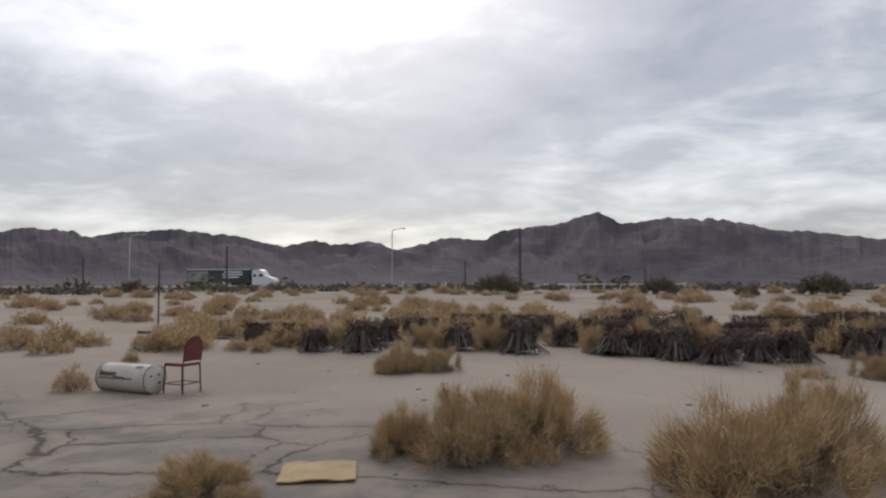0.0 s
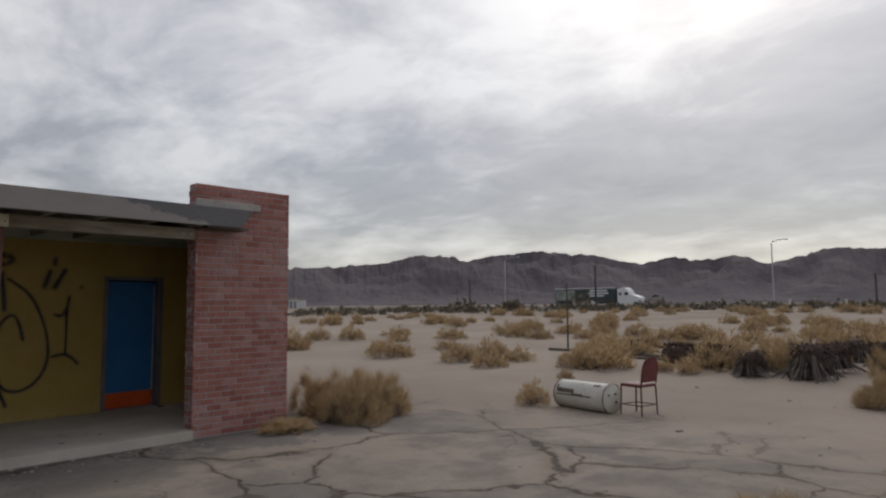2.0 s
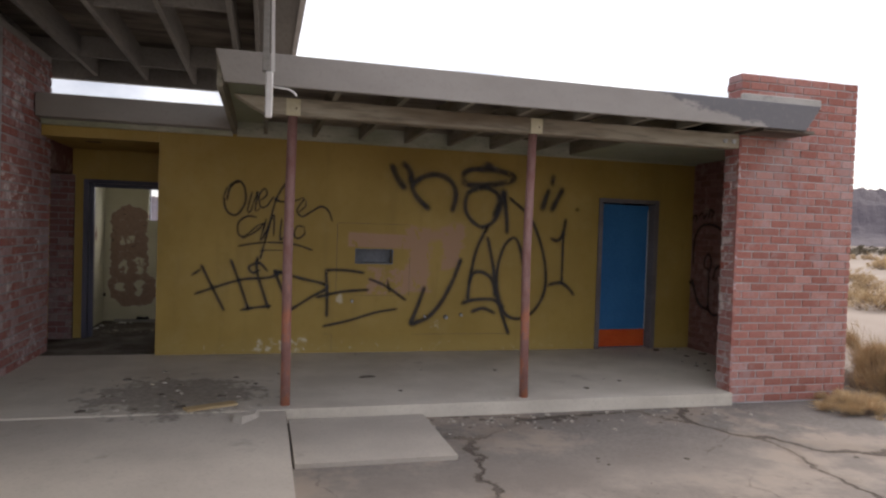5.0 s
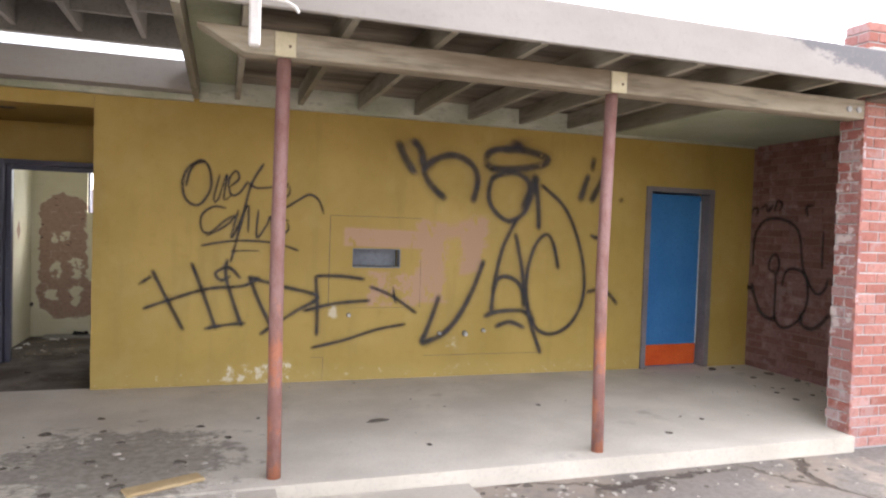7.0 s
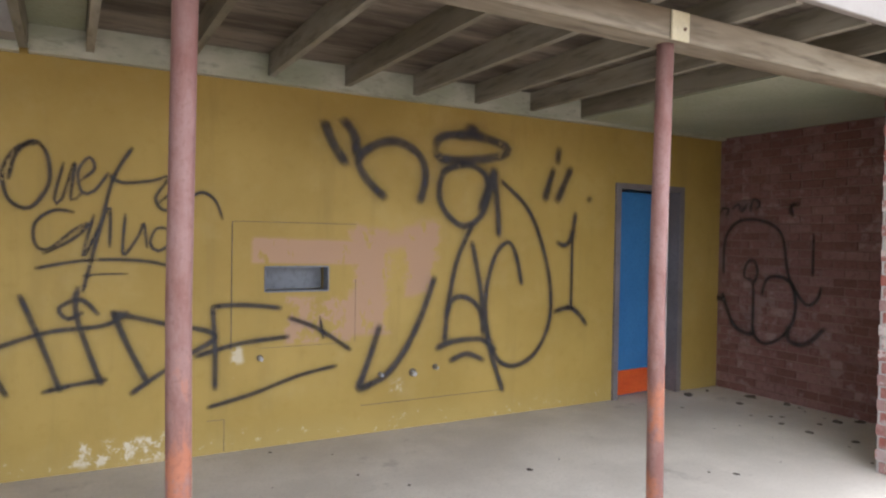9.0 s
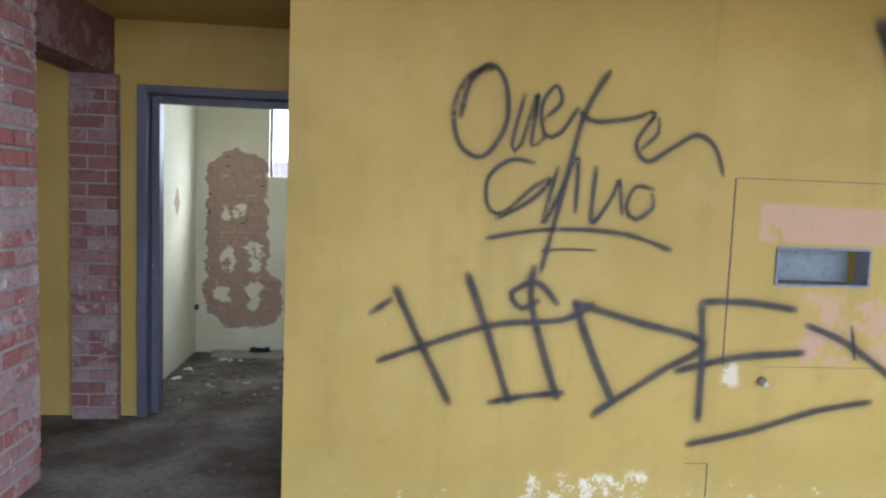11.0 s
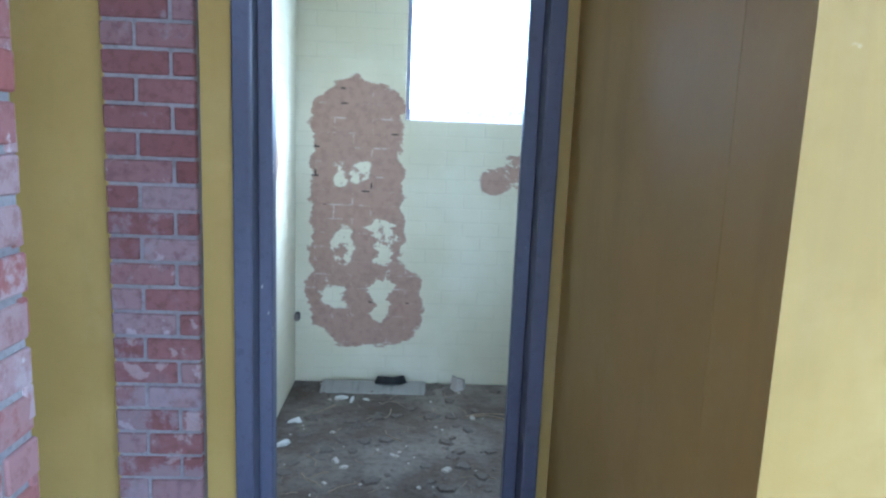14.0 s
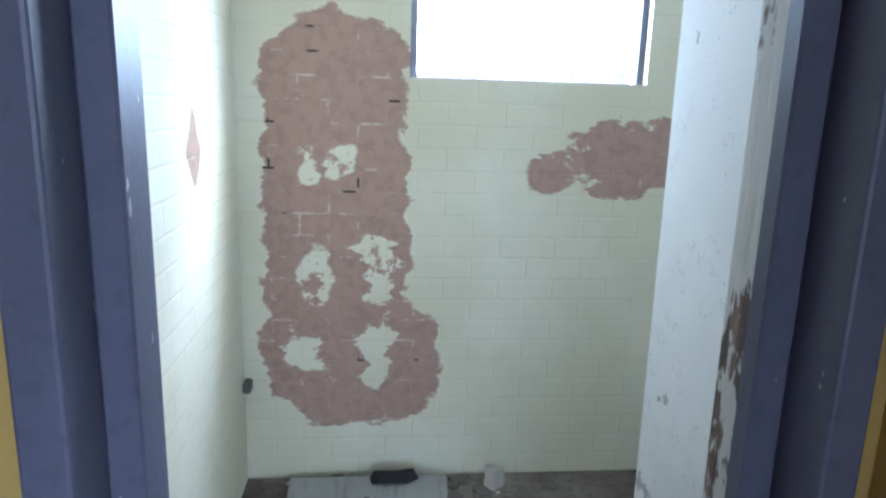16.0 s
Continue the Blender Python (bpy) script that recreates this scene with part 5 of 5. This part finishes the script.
# ---- cardboard and rubble by the bush ----
bm = boxes((-0.34, 0.34, -0.31, 0.31, 0.0, 0.012))
bmesh.ops.subdivide_edges(bm, edges=bm.edges[:], cuts=4, use_grid_fill=True)
for v in bm.verts:
    v.co.z += 0.02 * noise.noise(Vector((v.co.x * 5, v.co.y * 5, 0))) + 0.02
cb_ = part("cardboard_sheet", bm, M_card)
cb_.matrix_basis = pose(6.38, 2.53, -0.122, 0, 0, 110)
tagged(cb_, "weathered tan cardboard sheet lying on the paving", "cardboard")


def chip_mesh(seed, flat):
    r_ = random.Random(seed)
    bm = bmesh.new()
    n = r_.randrange(5, 8)
    lo, hi = [], []
    for i in range(n):
        a, q = 6.283 * i / n + r_.uniform(-0.3, 0.3), r_.uniform(0.6, 1.0)
        lo.append(bm.verts.new((math.cos(a) * q, math.sin(a) * q * 0.7, 0)))
        hi.append(bm.verts.new((math.cos(a) * q * 0.8, math.sin(a) * q * 0.55, flat * r_.uniform(0.6, 1.2))))
    bm.faces.new(hi)
    bm.faces.new(lo[::-1])
    for i in range(n):
        j = (i + 1) % n
        bm.faces.new((lo[i], lo[j], hi[j], hi[i]))
    return bm


CHIP_D = [mesh_of("litter_flake", chip_mesh(s, 0.18), M_litter) for s in range(4)]
CHIP_P = [mesh_of("rubble_chip", chip_mesh(s + 9, 0.35), M_rubble) for s in range(4)]
rng = random.Random(77)


def scatter(count, x0, x1, y0, y1, z, lo, hi, meshes, name, label, cat, group):
    for i in range(count):
        x, y = rng.uniform(x0, x1), rng.uniform(y0, y1)
        o = new(name, meshes[i % 4])
        s = lo + (hi - lo) * rng.random() ** 2.5
        o.matrix_basis = pose(x, y, (ground_z(x, y) if z is None else z) - 0.001, 0, 0, rng.uniform(0, 360)) @ Matrix.Diagonal((s, s, s, 1))
        tagged(o, label, cat, group)


def twig_mesh(seed):
    r_ = random.Random(seed)
    bm = bmesh.new()
    tube(bm, [(-1, 0, 0.05), (-0.3, r_.uniform(-0.2, 0.2), 0.09), (0.4, r_.uniform(-0.2, 0.2), 0.06), (1, r_.uniform(-0.3, 0.3), 0.05)], 0.05, 5, 0.5)
    return bm


TWIGS = [mesh_of("twig", twig_mesh(s_), M_litter_pale) for s_ in range(4)]
LF, LR = "dark flake of litter on the concrete", "pale broken concrete chip"
scatter(28, -1.5, -0.1, 10.1, 11.4, 0.0, 0.012, 0.08, CHIP_D, "litter_flake", LF, "litter", "litter on the porch")
scatter(26, -1.4, -0.1, 10.1, 11.3, 0.0, 0.01, 0.05, CHIP_P, "rubble_chip", LR, "rubble", "rubble on the porch")
scatter(26, -1.2, 5.6, 10.4, 12.6, 0.0, 0.01, 0.05, CHIP_D, "litter_flake", LF, "litter", "litter on the porch")
scatter(24, 5.0, 5.8, 10.8, 12.6, 0.0, 0.02, 0.12, CHIP_D, "litter_flake", LF, "litter", "litter in the porch corner")
scatter(130, -2.4, -1.35, 14.25, 15.68, -0.004, 0.01, 0.07, CHIP_D, "litter_flake", "dark litter on the dirty floor", "litter", "litter in the room")
scatter(50, -2.4, -1.35, 14.25, 15.68, -0.004, 0.008, 0.035, CHIP_P, "rubble_chip", "pale plaster crumb on the dirty floor", "rubble", "plaster crumbs in the room")
scatter(60, -2.42, -1.35, 14.3, 15.68, -0.004, 0.02, 0.08, TWIGS, "twig", "dry pale twig on the dirty floor", "twig", "twigs in the room")
scatter(26, -2.44, -2.25, 14.3, 15.68, -0.004, 0.02, 0.09, CHIP_D, "litter_flake", "dark litter along the wall foot", "litter", "litter in the room")
scatter(26, -2.4, -1.2, 15.5, 15.7, -0.004, 0.02, 0.09, CHIP_D, "litter_flake", "dark litter along the wall foot", "litter", "litter in the room")
scatter(90, 0.2, 4.6, 9.72, 10.07, None, 0.008, 0.04, CHIP_P, "rubble_chip", "pale broken chip beside the porch step", "rubble", "rubble by the step")
scatter(60, 0.2, 4.6, 9.6, 10.07, None, 0.01, 0.05, CHIP_D, "rubble_chip", "dark broken chip beside the porch step", "rubble", "rubble by the step")
scatter(14, -2.2, -1.3, 13.0, 13.95, 0.0, 0.015, 0.06, CHIP_D, "litter_flake", "dark litter in the entrance recess", "litter", "litter in the recess")
scatter(34, 0.3, 4.5, 9.4, 10.0, None, 0.012, 0.045, CHIP_P, "rubble_chip", "pale broken chip beside the porch step", "rubble", "rubble by the step")
scatter(110, 1.5, 10.0, 1.5, 9.6, None, 0.012, 0.05, CHIP_D, "pebble", "dark pebble on the paving", "pebble", "pebbles on the paving")
scatter(46, 9.0, 15.5, -3.0, 9.0, None, 0.03, 0.1, CHIP_D, "pebble", "dark stone on pale sand", "stone", "stones on the sand")

bm = chip_mesh(40, 0.04)
o = part("tile_scrap", bm, M_litter)
o.matrix_basis = pose(1.0, 11.25, 0.0, 0, 0, 10) @ Matrix.Diagonal((0.13, 0.1, 0.2, 1))
tagged(o, "dark broken tile scrap on the porch floor", "tile")
bm = chip_mesh(41, 0.5)
o = part("plaster_lump", bm, M_rubble)
o.matrix_basis = pose(-0.2, 9.86, -0.014, 0, 0, 50) @ Matrix.Diagonal((0.17, 0.17, 0.1, 1))
tagged(o, "pale lump of broken plaster on the apron", "rubble")
bm = boxes((-0.22, 0.22, -0.06, 0.06, 0.0, 0.02))
soft(bm, 0.008)
o = part("plank_scrap", bm, M_card)
o.matrix_basis = pose(-0.48, 10.22, 0.0, 0, 0, 24)
tagged(o, "tan broken board scrap on the apron", "board")
bm = boxes((-0.31, 0.31, -0.07, 0.07, 0.0, 0.02))
soft(bm, 0.004)
o = part("grey_board", bm, M_canopy)
o.matrix_basis = pose(-1.99, 15.60, -0.004, 12, 0, 0)
tagged(o, "grey board leaning along the foot of the room wall", "board")
bm = chip_mesh(43, 0.8)
o = part("black_rag", bm, M_tyre)
o.matrix_basis = pose(-1.9, 15.63, 0.03, 0, 0, 4) @ Matrix.Diagonal((0.12, 0.05, 0.05, 1))
tagged(o, "crumpled black rag on a board", "rag")


o = tagged(part("stone_lump", chip_mesh(44, 0.9), M_rubble), "pale brown lump of rubble against the room wall", "rubble")
o.matrix_basis = pose(-1.49, 15.64, -0.005, 0, 0, 30) @ Matrix.Diagonal((0.075, 0.075, 0.09, 1))
for x, y, a_, sc in ((-2.16, 15.45, 20, 0.055), (-2.10, 15.43, 80, 0.045), (-2.02, 15.44, 150, 0.03), (-2.37, 15.12, 10, 0.06), (-2.38, 14.86, 40, 0.055)):
    o = tagged(part("paper_scrap", chip_mesh(int(a_) + 50, 0.5), M_white), "crumpled white scrap on the dirty floor", "litter", "white scraps in the room")
    o.matrix_basis = pose(x, y, -0.005, 0, 0, a_) @ Matrix.Diagonal((sc, sc * 0.5, sc * 0.7, 1))
for x, y, a_, sc in ((-1.36, 15.25, 12, 0.11), (-1.33, 15.20, -14, 0.13), (-1.42, 15.22, 5, 0.07)):
    o = tagged(new("stick", TWIGS[int(a_) % 4]), "pale dry stick on the dirty floor", "stick", "sticks in the room")
    o.matrix_basis = pose(x, y, -0.006, 0, 0, a_) @ Matrix.Diagonal((sc, sc, sc, 1))
bm = boxes((-2.47, -2.44, 15.66, 15.718, 0.385, 0.43))
soft(bm, 0.006)
tagged(part("wall_bracket", bm, M_litter), "small dark broken bracket in the room corner", "bracket")
# thin dark piece put in place of a dark opening in the ceiling
bm = chip_mesh(61, 0.02)
o = tagged(part("ceiling_hole_patch", bm, M_litter), "flat dark patch standing for an opening in the recess ceiling", "plate")
o.matrix_basis = pose(-2.06, 13.06, 2.4805, 180, 0, 10) @ Matrix.Diagonal((0.14, 0.16, 0.3, 1))
# low metal frame out on the sand
rest = thing("metal_frame", "low rusty metal frame standing on the sand", "frame", "", (20.4, 12.0, ground_z(20.4, 12.0)), 10)
for x in (-0.35, 0.35):
    bm = bmesh.new()
    tube(bm, [(x, 0, 0), (x, 0, 0.45)], 0.022, 6)
    part("leg", bm, M_chairleg, rest)
for z in (0.2, 0.45):
    bm = bmesh.new()
    tube(bm, [(-0.4, 0, z), (0.4, 0, z)], 0.02, 6)
    part("bar", bm, M_chairleg, rest)


# ---- far things ----
def far_pole(x, y, h, r, label, mat=M_pole):
    o = thing("utility_pole", label, "pole", "far poles", (x, y, ground_z(x, y)))
    bm = bmesh.new()
    tube(bm, [(0, 0, 0), (0, 0, h)], r, 8, 0.8)
    part("shaft", bm, mat, o)


far_pole(20.7, 14.7, 2.4, 0.032, "thin dark stake standing in the sand")
far_pole(98, 11.5, 9.0, 0.17, "dark wooden pole on the plain")
far_pole(90, 54, 6.6, 0.17, "dark wooden pole on the plain")
far_pole(85, 17, 4.0, 0.12, "short dark wooden post on the plain")
far_pole(90, 79, 5.2, 0.13, "short dark wooden post on the plain")
far_pole(100, -6.0, 3.0, 0.10, "short dark wooden post on the plain")


def street_lamp(x, y, h, arm):
    o = thing("street_lamp", "tall galvanised highway lamp with a curved arm", "street lamp", "highway lamps", (x, y, 0.8))
    bm = bmesh.new()
    tube(bm, [(0, 0, 0), (0, 0, h - 0.6), (0, -arm * 0.12, h - 0.2), (0, -arm * 0.5, h), (0, -arm, h + 0.05)], 0.11, 8, 0.6)
    part("pole", bm, M_galv, o)
    bm = boxes((-0.15, 0.15, -arm - 0.7, -arm, h - 0.06, h + 0.1))
    soft(bm, 0.04)
    part("lamp_head", bm, M_galv, o)


street_lamp(124, 39.2, 11.6, 2.0)
street_lamp(124, 97.5, 11.6, 3.4)
for i in range(9):
    y = 6 - i * 2.1
    o = thing("guard_post", "low white painted guard fence post", "fence", "white fence", (95, y, ground_z(95, y)))
    part("post", boxes((-0.08, 0.08, -0.08, 0.08, 0, 1.0)), M_flash, o)
    part("rail", boxes((-0.03, 0.03, 0.085, 2.015, 0.75, 0.9)), M_flash, o)
for y, h in ((24, 1.1), (41, 1.2), (63, 1.3), (52, 1.0), (31, 1.1)):
    o = thing("marker_post", "small white marker post beside the highway", "post", "marker posts", (104, y, ground_z(104, y)))
    bm = boxes((-0.12, 0.12, -0.12, 0.12, 0, h))
    soft(bm, 0.02)
    part("post", bm, M_flash, o)
sh = thing("far_building", "small white building far across the plain", "building", "", (113, 164, 0.8))
part("wall", boxes((-1.5, 1.5, -2.0, 2.0, 0, 2.7)), M_shingle, sh)
part("roof", boxes((-1.7, 1.7, -2.2, 2.2, 2.7, 3.0)), M_fascia, sh)
for y in (-1.0, 1.0):
    part("door", boxes((-1.56, -1.5, y - 0.5, y + 0.5, 0, 2.1)), M_dark, sh)

# ---- truck on the highway ----
truck = thing("truck", "white semi truck with a dark printed trailer on the highway", "truck", "", (131, 73.0, 1.0), -90)
bm = boxes((-14.6, 0.4, -1.28, 1.28, 1.15, 4.05))
soft(bm, 0.05)
trailer = part("trailer", bm, M_trailer, truck)
part("roof_rail", boxes((-14.6, 0.4, -1.3, -1.282, 3.9, 4.05)), M_truckwhite, trailer)
part("side_skirt", boxes((-10.2, -4.0, -1.3, -1.25, 0.45, 1.12)), M_truckwhite, trailer)
part("side_print", boxes((-14.4, -9.4, -1.3, -1.283, 1.4, 3.6)), M_trailer_print, trailer, "pale printed picture")
for x0, x1, z in ((-5.6, -1.4, 3.3), (-6.0, -1.2, 2.75), (-5.8, -2.2, 2.2)):
    part("lettering_bar", boxes((x0, x1, -1.3, -1.284, z, z + 0.28)), M_truckwhite, trailer)
bm = bmesh.new()
prof = [(0.9, 0.6), (0.9, 3.7), (2.4, 4.0), (3.1, 3.7), (3.9, 2.5), (5.6, 2.1), (6.0, 1.7), (6.05, 0.6)]
a_ = [bm.verts.new((x, -1.2, z)) for x, z in prof]
b_ = [bm.verts.new((x, 1.2, z)) for x, z in prof]
bm.faces.new(a_)
bm.faces.new(b_[::-1])
for i in range(len(prof)):
    j = (i + 1) % len(prof)
    bm.faces.new((a_[i], b_[i], b_[j], a_[j]))
soft(bm, 0.08, 2)
cab = part("cab", bm, M_truckwhite, truck)
part("side_window", boxes((2.6, 3.4, -1.24, -1.205, 2.4, 3.0)), M_glass, cab)
part("sleeper_window", boxes((1.3, 1.9, -1.24, -1.205, 2.4, 2.9)), M_glass, cab)
part("bumper", boxes((5.9, 6.2, -1.2, 1.2, 0.45, 0.8)), M_galv, cab)
part("chassis", boxes((-14.2, 1.0, -0.6, 0.6, 0.7, 1.1)), M_tyre, truck)
for x in (-13.6, -12.3, -0.6, 0.7, 5.1):
    for y in (-1.05, 1.05):
        bm = bmesh.new()
        tube(bm, [(x, y - 0.17, 0.5), (x, y + 0.17, 0.5)], 0.5, 18)
        wh = part("wheel", bm, M_tyre, truck)
        bm = bmesh.new()
        tube(bm, [(x, y - 0.18, 0.5), (x, y + 0.18, 0.5)], 0.27, 12)
        part("rim", bm, M_galv, wh)

# ---- bricks ----
BL, BH, MJ = 0.2035, 0.071, 0.012


def brick_mesh(lx, ly, lz, mat, seed):
    r_ = random.Random(seed)
    bm = boxes((0, lx, 0, ly, 0, lz))
    for v in bm.verts:
        v.co += Vector((r_.uniform(-1, 1), r_.uniform(-1, 1), r_.uniform(-1, 1))) * 0.0016
    bmesh.ops.bevel(bm, geom=bm.edges[:], offset=0.004, segments=1, affect='EDGES')
    return mesh_of("brick", bm, mat)


def lay(parent, origin, along, length, z0, z1, depth_to, mat, lap=0.008, course=BH + MJ, joint=MJ):
    """Running-bond face. along: 'x' or 'y'; the face stands lap proud of the core, and depth_to says which way is out."""
    cache, count = {}, 0
    rows_ = int((z1 - z0) / course + 0.5)
    rise = (z1 - z0 + joint) / rows_
    for i in range(rows_):
        u = -(BL + MJ) / 2 if i % 2 else 0.0
        while u < length - 0.03:
            a0, a1 = max(0.0, u), min(length, u + BL)
            u += BL + MJ
            if a1 - a0 < 0.04:
                continue
            key = (round(a1 - a0, 3), random.Random(count).randrange(3))
            if key not in cache:
                lx = a1 - a0
                cache[key] = brick_mesh(*((lx, 0.03, rise - joint) if along == 'x' else (0.03, lx, rise - joint)), mat, len(cache))
            o = new("brick", cache[key])
            jut = random.Random(count * 7 + 1).uniform(-0.002, 0.003)
            out = (lap + jut) * depth_to - (0.03 if depth_to > 0 else 0.0)
            o.location = (origin[0] + a0, origin[1] + out, z0 + i * rise) if along == 'x' else (origin[0] + out, origin[1] + a0, z0 + i * rise)
            o.parent = parent
            count += 1


lay(pier, (4.575, 10.148), 'x', 1.455, -0.11, 3.26, -1, M_brick)
lay(pier, (4.582, 10.14), 'y', 0.23, 0.0, 3.26, -1, M_brick_pale)
lay(pier, (6.024, 10.14), 'y', 0.23, -0.11, 3.26, 1, M_brick)
lay(left_wall, (-2.516, 11.55), 'y', 1.5, 0.0, 3.345, 1, M_brick_pale, course=0.0898, joint=0.017)
lay(left_wall, (-2.75, 13.044), 'x', 0.24, 0.0, 2.10, 1, M_brick_pale)
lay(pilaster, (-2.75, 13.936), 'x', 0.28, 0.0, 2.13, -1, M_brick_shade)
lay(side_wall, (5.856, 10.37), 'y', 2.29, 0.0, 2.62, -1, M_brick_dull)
